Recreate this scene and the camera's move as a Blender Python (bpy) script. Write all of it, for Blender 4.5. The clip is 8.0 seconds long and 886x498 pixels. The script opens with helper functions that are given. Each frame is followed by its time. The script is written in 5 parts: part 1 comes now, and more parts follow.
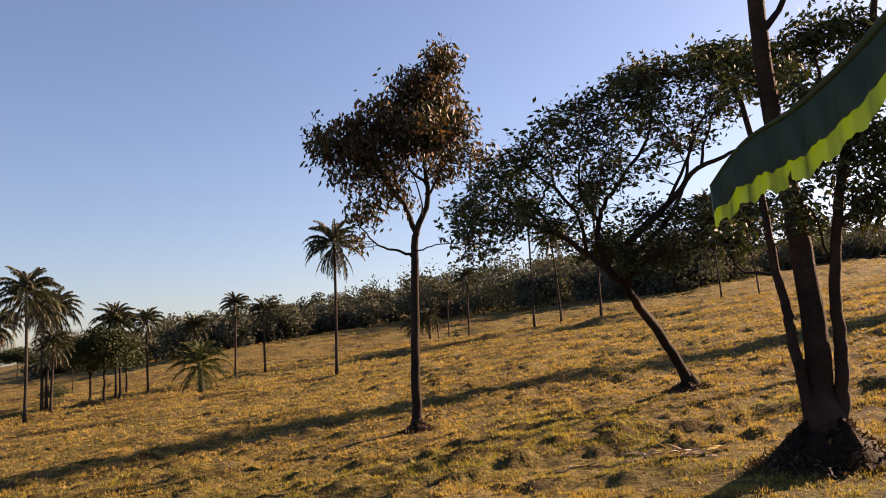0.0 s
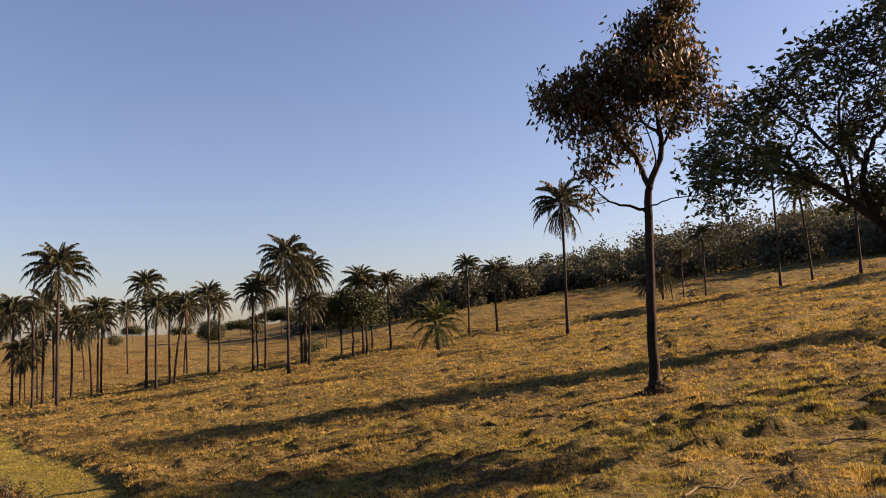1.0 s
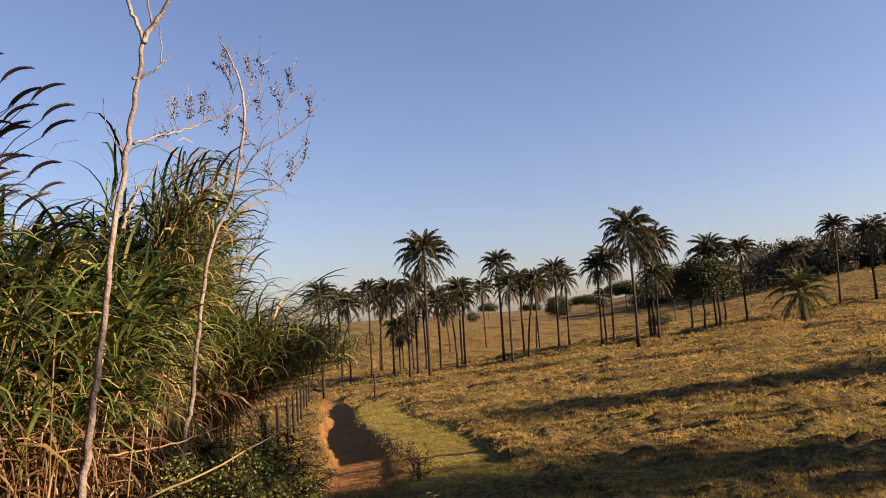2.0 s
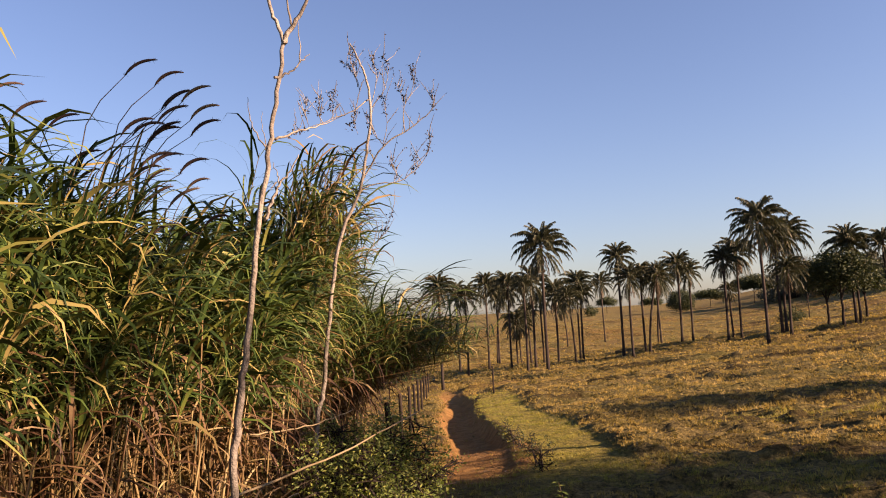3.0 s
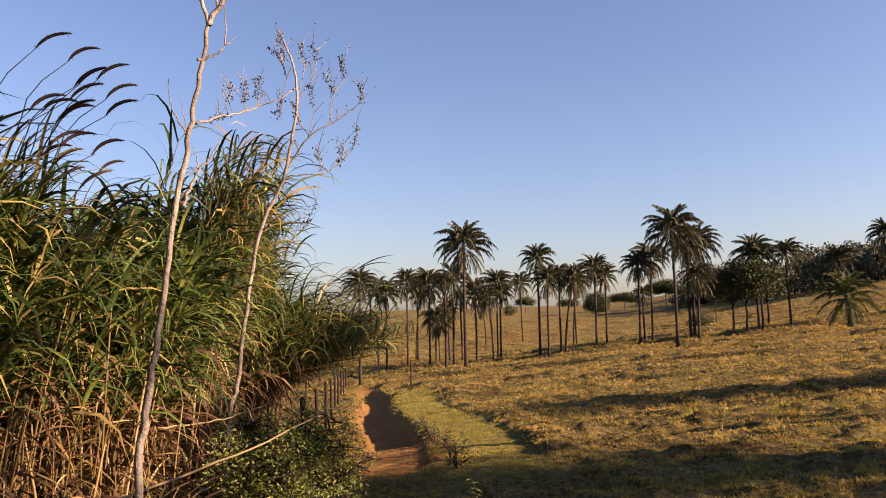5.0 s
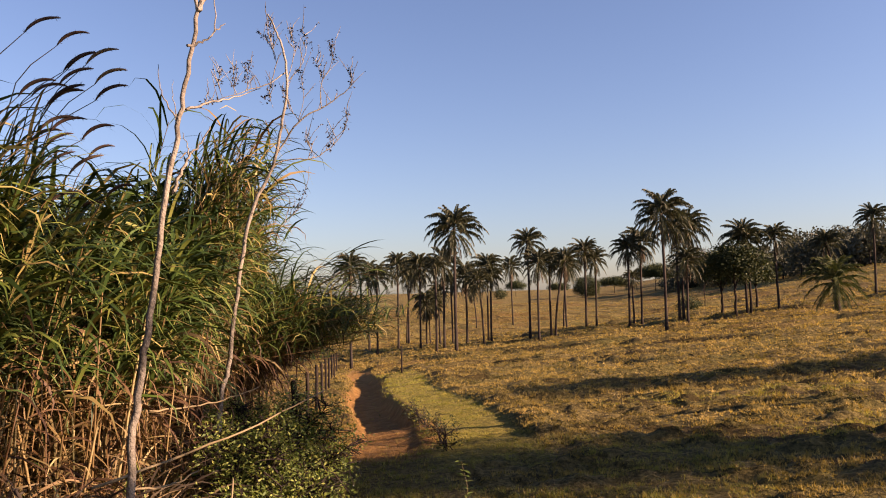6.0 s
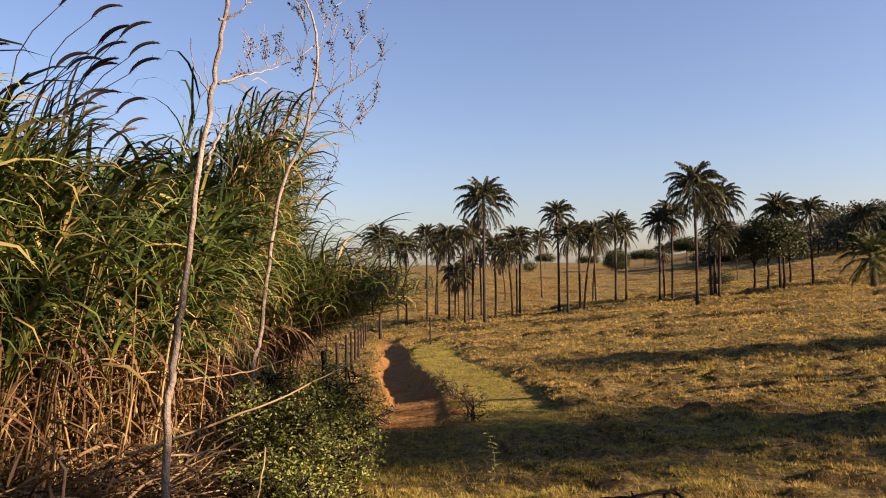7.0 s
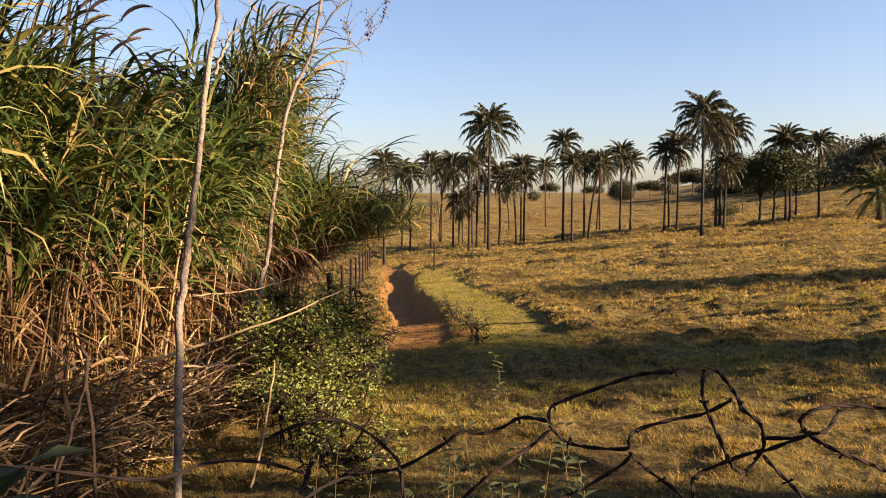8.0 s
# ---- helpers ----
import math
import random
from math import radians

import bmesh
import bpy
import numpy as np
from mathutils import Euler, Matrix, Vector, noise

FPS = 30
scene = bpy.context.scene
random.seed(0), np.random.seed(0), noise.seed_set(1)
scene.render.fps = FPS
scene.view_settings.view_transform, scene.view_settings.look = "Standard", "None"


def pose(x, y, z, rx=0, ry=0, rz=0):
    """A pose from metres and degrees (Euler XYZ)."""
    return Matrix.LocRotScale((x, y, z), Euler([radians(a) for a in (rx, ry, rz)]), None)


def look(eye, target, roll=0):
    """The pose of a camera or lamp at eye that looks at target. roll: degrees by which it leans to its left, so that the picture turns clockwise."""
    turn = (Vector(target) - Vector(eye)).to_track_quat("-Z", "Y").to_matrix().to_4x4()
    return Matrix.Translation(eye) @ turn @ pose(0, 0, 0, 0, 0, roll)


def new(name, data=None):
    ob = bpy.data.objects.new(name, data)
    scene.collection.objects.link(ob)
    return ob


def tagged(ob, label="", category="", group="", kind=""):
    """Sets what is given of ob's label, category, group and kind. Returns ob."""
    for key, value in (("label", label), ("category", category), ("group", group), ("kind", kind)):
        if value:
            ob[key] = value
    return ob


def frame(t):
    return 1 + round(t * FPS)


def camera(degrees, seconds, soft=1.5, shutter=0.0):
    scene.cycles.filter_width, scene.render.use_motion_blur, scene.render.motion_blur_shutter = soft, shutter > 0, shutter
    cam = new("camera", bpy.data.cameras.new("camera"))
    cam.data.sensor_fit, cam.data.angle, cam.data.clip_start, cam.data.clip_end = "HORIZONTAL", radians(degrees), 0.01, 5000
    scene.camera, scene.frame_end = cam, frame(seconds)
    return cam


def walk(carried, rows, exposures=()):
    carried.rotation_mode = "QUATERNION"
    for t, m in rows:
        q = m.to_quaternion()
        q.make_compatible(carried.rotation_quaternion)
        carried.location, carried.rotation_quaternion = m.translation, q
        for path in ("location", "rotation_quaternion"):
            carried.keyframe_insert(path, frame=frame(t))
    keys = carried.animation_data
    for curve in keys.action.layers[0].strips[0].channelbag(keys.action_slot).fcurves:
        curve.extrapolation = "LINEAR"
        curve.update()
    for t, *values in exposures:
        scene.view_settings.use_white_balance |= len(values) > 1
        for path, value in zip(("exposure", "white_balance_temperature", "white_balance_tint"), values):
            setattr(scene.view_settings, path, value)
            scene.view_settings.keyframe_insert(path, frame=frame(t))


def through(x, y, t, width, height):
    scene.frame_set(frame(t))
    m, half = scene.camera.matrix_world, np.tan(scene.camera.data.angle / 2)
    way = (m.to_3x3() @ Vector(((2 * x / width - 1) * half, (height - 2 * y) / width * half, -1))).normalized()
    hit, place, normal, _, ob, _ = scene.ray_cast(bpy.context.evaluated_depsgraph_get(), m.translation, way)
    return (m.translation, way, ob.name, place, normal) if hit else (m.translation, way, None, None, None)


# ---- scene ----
cam = camera(60.02, 8.0, 1.0)
PATH = [
    (0.0, 0.295, -0.223, 1.674, 2.05, 7.95, -3.17),
    (0.5, 0.280, -0.108, 1.658, 10.30, 6.59, -3.05),
    (1.0, 0.208, -0.043, 1.655, 19.13, 5.89, -2.67),
    (1.5, 0.107, 0.104, 1.616, 32.05, 5.64, -2.85),
    (2.0, -0.052, 0.115, 1.621, 44.32, 5.42, -3.81),
    (2.2, -0.044, 0.082, 1.635, 47.78, 5.38, -3.72),
    (3.3, -0.080, 0.029, 1.583, 53.26, 5.48, -3.12),
    (3.5, -0.089, 0.028, 1.585, 53.40, 5.44, -2.99),
    (4.0, -0.086, 0.009, 1.573, 53.73, 5.38, -2.77),
    (4.5, -0.098, 0.016, 1.571, 51.75, 5.08, -1.85),
    (5.0, -0.082, 0.043, 1.594, 47.25, 4.94, -1.61),
    (6.5, -0.030, 0.007, 1.605, 46.81, 3.17, -1.72),
    (7.0, -0.034, 0.010, 1.616, 48.82, 1.65, -1.06),
    (7.5, -0.071, 0.014, 1.585, 50.28, -1.32, -0.11),
    (8.0, -0.084, -0.001, 1.549, 49.15, -3.71, -0.14),
]
walk(cam, [(t, pose(x, y, z, 0, 0, yaw) @ pose(0, 0, 0, 90 + pitch) @ pose(0, 0, 0, 0, 0, roll)) for t, x, y, z, yaw, pitch, roll in PATH], [(0.0, 1.97, 7700, 31), (1.2, 1.8, 7500, 34), (2.2, 1.82, 7300, 34), (3.3, 1.97, 7300, 34), (5.0, 1.97, 7300, 34), (6.5, 1.9, 7300, 33), (7.1, 1.95, 7300, 31), (8.0, 2.22, 7500, 28)])

# ---- sky and sun: a low morning sun off to the right ----
SUN_AZ, SUN_EL = 58.5, 21.0
world = bpy.data.worlds.new("sky")
scene.world = world
world.use_nodes = True
sky = world.node_tree.nodes.new("ShaderNodeTexSky")
sky.sky_type = "NISHITA"
sky.sun_disc = False
sky.sun_elevation, sky.sun_rotation = radians(SUN_EL), radians(SUN_AZ)
sky.altitude, sky.air_density, sky.dust_density, sky.ozone_density = 600, 1.2, 1.6, 4.8
back = world.node_tree.nodes["Background"]
back.inputs["Strength"].default_value = 0.05
world.node_tree.links.new(sky.outputs[0], back.inputs["Color"])
sun = new("sun", bpy.data.lights.new("sun", "SUN"))
sun_way = Vector((math.sin(radians(SUN_AZ)) * math.cos(radians(SUN_EL)), math.cos(radians(SUN_AZ)) * math.cos(radians(SUN_EL)), math.sin(radians(SUN_EL))))
sun.matrix_world = look(sun_way * 80, (0, 0, 0))
sun.data.energy, sun.data.angle, sun.data.color = 5.0, radians(0.6), (1.0, 0.79, 0.54)


# ---- the lie of the land: x to the right, y ahead, z up ----
def ease(a, b, v):
    u = min(1.0, max(0.0, (v - a) / (b - a)))
    return u * u * (3 - 2 * u)


def softplus(v, k):
    u = v / k
    return k * (u if u > 30 else math.log1p(math.exp(u)) if u > -30 else 0.0)


def path_side(x, y):
    """How far a place lies to the right of the cattle path's middle, and how far along the path it is."""
    s = -0.826 * x + 0.563 * y
    c = 0.563 * x + 0.826 * y
    return c - PATH_C - 0.035 * (s - 12) - 0.12 * math.sin(s * 0.5), s


PATH_C = 0.95


def land(x, y):
    """The height of the pasture without its small humps: a slope that falls to the left into a shallow valley and climbs to wooded hills."""
    r = math.hypot(x, y)
    if r > 420:
        k = (420 + 60 * (1 - math.exp(-(r - 420) / 300))) / r
        x, y, r = x * k, y * k, r * k
    plane = 0.085 * x + 0.032 * y
    s = -0.67 * x + 0.74 * y
    valley = -5.5 + 0.025 * s
    z = valley + softplus(plane - valley, 0.8)
    az = math.degrees(math.atan2(-x, y))
    w = 1 - ease(18, 40, abs(az + 2))
    z += 0.055 * w * softplus(r - 85, 18)
    z += 4.5 * ease(200, 360, r) * (1 - ease(0, 26, abs(az + 24)))
    z += 6 * ease(190, 330, r) * (1 - ease(4, 18, abs(az + 5)))
    return z


def ground_z(x, y):
    z = land(x, y)
    c, s = path_side(x, y)
    if 5.0 < s < 60 and abs(c) < 3:
        worn = (0.2 * ease(9.5, 11.0, s) + 0.8 * ease(13.6, 15.2, s)) * (1 - ease(30, 45, s))
        z += 0.08 * ease(1.95, 2.2, c) * (1 - ease(2.3, 3.0, c)) * ease(9, 11, s) * (1 - ease(26, 34, s))
        z -= 0.34 * worn * (1 - ease(0.34, 0.62, abs(c)))
    return z


# ---- tools ----
class Geo:
    """Vertices and faces of one mesh in the making."""

    def __init__(self):
        self.v, self.f = [], []

    def tube(self, pts, radii, sides=6, cap=True):
        n0 = len(self.v)
        pts = [Vector(p) for p in pts]
        ref = Vector((0.31, 0.17, 0.93))
        for i, p in enumerate(pts):
            d = (pts[min(i + 1, len(pts) - 1)] - pts[max(i - 1, 0)]).normalized()
            if abs(d.dot(ref)) > 0.95:
                ref = Vector((0.9, 0.3, 0.1))
            a = d.cross(ref).normalized()
            b = d.cross(a)
            for k in range(sides):
                u = 2 * math.pi * k / sides
                self.v.append(p + (a * math.cos(u) + b * math.sin(u)) * radii[i])
        for i in range(len(pts) - 1):
            for k in range(sides):
                k2 = (k + 1) % sides
                q = n0 + i * sides
                self.f.append((q + k, q + k2, q + sides + k2, q + sides + k))
        if cap:
            self.f.append(tuple(n0 + k for k in range(sides))[::-1])
            self.f.append(tuple(n0 + (len(pts) - 1) * sides + k for k in range(sides)))

    def blade(self, pts, widths, side):
        """A leaf blade along pts, as wide as widths, its breadth along side."""
        n0 = len(self.v)
        last = len(pts) - 1
        for p, w in zip(pts[:-1], widths):
            self.v.append(Vector(p) - side * (w / 2))
            self.v.append(Vector(p) + side * (w / 2))
        self.v.append(Vector(pts[-1]))
        for i in range(last - 1):
            q = n0 + 2 * i
            self.f.append((q, q + 1, q + 3, q + 2))
        q = n0 + 2 * (last - 1)
        self.f.append((q, q + 1, q + 2))

    def leaf(self, p, along, side, length, width):
        """A small pointed leaf of two triangles, folded a little along its midrib."""
        n0 = len(self.v)
        m = p + along * (length * 0.45)
        up = along.cross(side) * (width * 0.18)
        self.v += [p, m - side * (width / 2) + up, p + along * length, m + side * (width / 2) + up]
        self.f += [(n0, n0 + 1, n0 + 2), (n0, n0 + 2, n0 + 3)]

    def mesh(self, name, material, smooth=True):
        me = bpy.data.meshes.new(name)
        me.from_pydata([tuple(v) for v in self.v], [], self.f)
        me.materials.append(material)
        if smooth:
            me.polygons.foreach_set("use_smooth", [True] * len(me.polygons))
        me.update()
        return me


def empty(name, x, y, z, label, category, group="", kind=""):
    ob = new(name)
    ob.location = (x, y, z)
    ob.empty_display_size = 0.2
    return tagged(ob, label, category, group, kind)


def part(name, geo, material, parent, label="", smooth=True):
    me = geo if isinstance(geo, bpy.types.Mesh) else geo.mesh(name, material, smooth)
    ob = new(name, me)
    ob.parent = parent
    return tagged(ob, label)


def thing(name, geo, material, label, category, x=0, y=0, z=0, group="", kind="", smooth=True):
    ob = new(name, geo.mesh(name, material, smooth))
    ob.location = (x, y, z)
    return tagged(ob, label, category, group, kind)


def smooth_line(pts, steps=5):
    """A smooth curve through the given joints."""
    pts = [Vector(p) for p in pts]
    out = []
    for i in range(len(pts) - 1):
        a, b, c, d = pts[max(i - 1, 0)], pts[i], pts[i + 1], pts[min(i + 2, len(pts) - 1)]
        for k in range(steps):
            u = k / steps
            out.append(0.5 * (2 * b + (c - a) * u + (2 * a - 5 * b + 4 * c - d) * u * u + (3 * b - a - 3 * c + d) * u**3))
    out.append(pts[-1])
    return out


def rand_way(rng):
    while True:
        v = Vector((rng.uniform(-1, 1), rng.uniform(-1, 1), rng.uniform(-1, 1)))
        if 0.1 < v.length < 1:
            return v.normalized()


def limb(geo, joints, r0, r1, rng, sides=7, wobble=0.02, steps=5):
    line = smooth_line(joints, steps)
    n = len(line) - 1
    for i in range(1, n):
        line[i] = line[i] + rand_way(rng) * wobble * (1 - 0.3 * i / n)
    geo.tube(line, [r0 + (r1 - r0) * (i / n) ** 0.8 for i in range(n + 1)], sides)
    return line


def unit(a):
    return a / np.maximum(np.linalg.norm(a, axis=1, keepdims=True), 1e-9)


def mesh_of(name, verts, tris, material):
    """A mesh from arrays of vertices and triangles."""
    me = bpy.data.meshes.new(name)
    me.vertices.add(len(verts))
    me.vertices.foreach_set("co", np.asarray(verts, np.float32).ravel())
    me.loops.add(3 * len(tris))
    me.loops.foreach_set("vertex_index", np.asarray(tris, np.int32).ravel())
    me.polygons.add(len(tris))
    me.polygons.foreach_set("loop_start", np.arange(0, 3 * len(tris), 3, dtype=np.int32))
    me.update(calc_edges=True)
    me.materials.append(material)
    return me


def leaves_mesh(name, p, along, side, length, width, material, fold=0.2):
    """Pointed leaves, two triangles each, from arrays of stalk points, directions, breadths, lengths and widths."""
    length, width = np.broadcast_to(length, len(p))[:, None], np.broadcast_to(width, len(p))[:, None]
    m = p + along * length * 0.45
    up = np.cross(along, side) * width * fold
    v = np.stack([p, m - side * width / 2 + up, p + along * length, m + side * width / 2 + up], 1).reshape(-1, 3)
    q = 4 * np.arange(len(p))[:, None]
    return mesh_of(name, v, np.concatenate([q + [0, 1, 2], q + [0, 2, 3]], 1).reshape(-1, 3), material)


def leaf_ways(rs, n, droop):
    """Random leaf directions that hang by droop, with a breadth across each."""
    a = rs.normal(size=(n, 3))
    a[:, 2] = a[:, 2] * 0.6 - droop
    a = unit(a)
    s = unit(np.cross(a, rs.normal(size=(n, 3))))
    return a, s


# ---- materials ----
def nodes_of(name):
    m = bpy.data.materials.new(name)
    m.use_nodes = True
    t = m.node_tree
    b = t.nodes["Principled BSDF"]
    return m, t, b


def add(t, kind, **values):
    n = t.nodes.new(kind)
    for key, value in values.items():
        if key in n.inputs:
            n.inputs[key].default_value = value
    return n


def noise_node(t, scale, detail=4.0, rough=0.55, space="Object"):
    c = t.nodes.new("ShaderNodeTexCoord")
    n = add(t, "ShaderNodeTexNoise", Scale=scale, Detail=detail, Roughness=rough)
    t.links.new(c.outputs[space], n.inputs["Vector"])
    return n


def ramp(t, source, stops):
    r = t.nodes.new("ShaderNodeValToRGB")
    e = r.color_ramp.elements
    while len(e) < len(stops):
        e.new(0.5)
    for k, (p, c) in zip(e, stops):
        k.position, k.color = p, (*c, 1)
    t.links.new(source, r.inputs["Fac"])
    return r.outputs["Color"]


def blend(t, fac, a, b, kind="MIX"):
    m = t.nodes.new("ShaderNodeMix")
    m.data_type, m.blend_type = "RGBA", kind
    for value, socket in ((fac, m.inputs[0]), (a, m.inputs[6]), (b, m.inputs[7])):
        if isinstance(value, bpy.types.NodeSocket):
            t.links.new(value, socket)
        elif isinstance(value, tuple):
            socket.default_value = (*value, 1)
        else:
            socket.default_value = value
    return m.outputs[2]


def bumped(t, b, height, strength, distance):
    n = add(t, "ShaderNodeBump", Strength=strength, Distance=distance)
    t.links.new(height, n.inputs["Height"])
    t.links.new(n.outputs["Normal"], b.inputs["Normal"])


def leaf_material(name, stops, through=0.35, rough=0.5, patch=0.0):
    """Thin foliage: each leaf takes its own colour from the stops; some light passes through."""
    m, t, b = nodes_of(name)
    g = t.nodes.new("ShaderNodeNewGeometry")
    fac = g.outputs["Random Per Island"]
    if patch:
        n = noise_node(t, patch, 3.0)
        mix = t.nodes.new("ShaderNodeMath")
        mix.operation = "MULTIPLY_ADD"
        mix.inputs[1].default_value = 0.4
        sub = add(t, "ShaderNodeMath")
        sub.operation = "MULTIPLY_ADD"
        sub.inputs[1].default_value, sub.inputs[2].default_value = 1.6, -0.5
        t.links.new(n.outputs["Fac"], sub.inputs[0])
        t.links.new(fac, mix.inputs[0])
        t.links.new(sub.outputs[0], mix.inputs[2])
        fac = mix.outputs[0]
    col = ramp(t, fac, stops)
    t.links.new(col, b.inputs["Base Color"])
    b.inputs["Roughness"].default_value = rough
    b.inputs["Specular IOR Level"].default_value = 0.25
    tr = t.nodes.new("ShaderNodeBsdfTranslucent")
    bright = blend(t, 1.0, col, (1.5, 1.45, 0.8), "MULTIPLY")
    t.links.new(bright, tr.inputs["Color"])
    mix = add(t, "ShaderNodeMixShader", Fac=through)
    t.links.new(b.outputs[0], mix.inputs[1])
    t.links.new(tr.outputs[0], mix.inputs[2])
    t.links.new(mix.outputs[0], t.nodes["Material Output"].inputs["Surface"])
    return m


def bark_material(name, dark, light, scale=9.0, ridge=0.02, rough=0.9):
    m, t, b = nodes_of(name)
    n = noise_node(t, scale, 6.0, 0.65)
    col = ramp(t, n.outputs["Fac"], [(0.32, dark), (0.68, light)])
    big = noise_node(t, scale * 0.13, 2.0)
    col = blend(t, 0.5, col, ramp(t, big.outputs["Fac"], [(0.35, tuple(v * 0.6 for v in dark)), (0.65, light)]))
    t.links.new(col, b.inputs["Base Color"])
    b.inputs["Roughness"].default_value = rough
    b.inputs["Specular IOR Level"].default_value = 0.12
    fine = noise_node(t, scale * 3.5, 4.0)
    bumped(t, b, fine.outputs["Fac"], 0.7, ridge)
    return m


def ground_material():
    m, t, b = nodes_of("pasture_soil")
    fine = noise_node(t, 11.0, 7.0, 0.8)
    mid = noise_node(t, 0.55, 5.0, 0.6)
    wide = noise_node(t, 0.07, 3.0)
    dry = ramp(t, fine.outputs["Fac"], [(0.38, (0.03, 0.023, 0.008)), (0.5, (0.12, 0.092, 0.032)), (0.64, (0.26, 0.195, 0.075))])
    green = ramp(t, fine.outputs["Fac"], [(0.36, (0.03, 0.03, 0.009)), (0.65, (0.16, 0.14, 0.038))])
    col = blend(t, ramp(t, mid.outputs["Fac"], [(0.42, (0, 0, 0)), (0.66, (0.8, 0.8, 0.8))]), dry, green)
    rust = blend(t, ramp(t, wide.outputs["Fac"], [(0.5, (0, 0, 0)), (0.7, (0.55, 0.55, 0.55))]), col, (0.14, 0.07, 0.021))
    # long darker streaks along the sun's line: part coarse grass, part painted-in shadow
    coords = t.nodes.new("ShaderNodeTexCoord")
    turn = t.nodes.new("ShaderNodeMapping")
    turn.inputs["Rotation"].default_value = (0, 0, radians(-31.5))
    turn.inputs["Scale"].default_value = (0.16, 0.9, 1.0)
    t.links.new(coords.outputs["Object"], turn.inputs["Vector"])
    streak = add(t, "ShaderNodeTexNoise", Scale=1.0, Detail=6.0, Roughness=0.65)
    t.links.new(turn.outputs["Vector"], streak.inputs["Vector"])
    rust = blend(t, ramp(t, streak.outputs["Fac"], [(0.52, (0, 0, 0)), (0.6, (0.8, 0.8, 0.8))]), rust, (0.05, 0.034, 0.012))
    trod = add(t, "ShaderNodeAttribute")
    trod.attribute_name = "trodden"
    strip = ramp(t, fine.outputs["Fac"], [(0.35, (0.05, 0.05, 0.012)), (0.65, (0.3, 0.245, 0.06))])
    col = blend(t, trod.outputs["Fac"], rust, strip)
    bare = add(t, "ShaderNodeAttribute")
    bare.attribute_name = "bare"
    earth_noise = noise_node(t, 3.0, 8.0, 0.7)
    earth = ramp(t, earth_noise.outputs["Fac"], [(0.3, (0.15, 0.075, 0.025)), (0.55, (0.27, 0.145, 0.048)), (0.8, (0.34, 0.21, 0.08))])
    col = blend(t, bare.outputs["Fac"], col, earth)
    t.links.new(col, b.inputs["Base Color"])
    b.inputs["Roughness"].default_value = 0.95
    b.inputs["Specular IOR Level"].default_value = 0.1
    lumps = noise_node(t, 22.0, 5.0, 0.7)
    tufts = noise_node(t, 1.1, 5.0, 0.65)
    both = add(t, "ShaderNodeMath")
    both.operation = "MULTIPLY_ADD"
    both.inputs[1].default_value = 4.0
    t.links.new(tufts.outputs["Fac"], both.inputs[0])
    t.links.new(lumps.outputs["Fac"], both.inputs[2])
    bumped(t, b, both.outputs[0], 1.0, 0.11)
    return m


SOIL = ground_material()
GRASS = leaf_material("pasture_grass", [(0.0, (0.05, 0.056, 0.016)), (0.25, (0.112, 0.09, 0.026)), (0.5, (0.225, 0.163, 0.048)), (0.78, (0.32, 0.23, 0.078)), (0.9, (0.36, 0.27, 0.105)), (1.0, (0.17, 0.095, 0.034))], 0.34, 0.7, patch=0.8)
GREEN_GRASS = leaf_material("trodden_grass", [(0.0, (0.075, 0.09, 0.015)), (0.5, (0.2, 0.19, 0.034)), (1.0, (0.34, 0.265, 0.068))], 0.34, 0.6, patch=2.2)
PALM_BARK = bark_material("palm_bark", (0.016, 0.012, 0.01), (0.055, 0.043, 0.036), 5.0)
FROND = leaf_material("palm_leaf", [(0.0, (0.035, 0.044, 0.026)), (0.6, (0.062, 0.068, 0.038)), (1.0, (0.12, 0.105, 0.06))], 0.25, 0.5)
FROND_LIME = leaf_material("young_palm_leaf", [(0.0, (0.03, 0.045, 0.012)), (0.6, (0.055, 0.07, 0.02)), (1.0, (0.12, 0.12, 0.036))], 0.22, 0.5)
FROND_DRY = leaf_material("dead_palm_leaf", [(0.0, (0.054, 0.039, 0.024)), (0.6, (0.102, 0.075, 0.045)), (1.0, (0.156, 0.12, 0.072))], 0.2, 0.7)
BARK = bark_material("dark_bark", (0.013, 0.01, 0.008), (0.042, 0.031, 0.025), 10.0)
BARK_WARM = bark_material("red_brown_bark", (0.016, 0.01, 0.008), (0.058, 0.034, 0.024), 8.0, 0.03)
PALE_BARK = bark_material("pale_bark", (0.035, 0.028, 0.023), (0.31, 0.272, 0.225), 18.0, 0.02, 0.8)
LEAF_DARK = leaf_material("dark_leaf", [(0.0, (0.018, 0.028, 0.012)), (0.7, (0.036, 0.05, 0.017)), (1.0, (0.07, 0.072, 0.024))], 0.12, 0.7)
LEAF_RUST = leaf_material("rusty_leaf", [(0.0, (0.025, 0.033, 0.014)), (0.5, (0.045, 0.04, 0.017)), (0.85, (0.1, 0.052, 0.022)), (1.0, (0.17, 0.09, 0.04))], 0.16, 0.6)
# greyed, even leaf colour stands in for haze over the far hill
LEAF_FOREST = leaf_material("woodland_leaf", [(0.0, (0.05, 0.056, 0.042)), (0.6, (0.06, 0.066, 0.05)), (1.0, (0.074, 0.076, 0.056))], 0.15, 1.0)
LEAF_BUSH = leaf_material("bush_leaf", [(0.0, (0.055, 0.085, 0.018)), (0.6, (0.13, 0.165, 0.036)), (1.0, (0.24, 0.25, 0.065))], 0.3, 0.6)
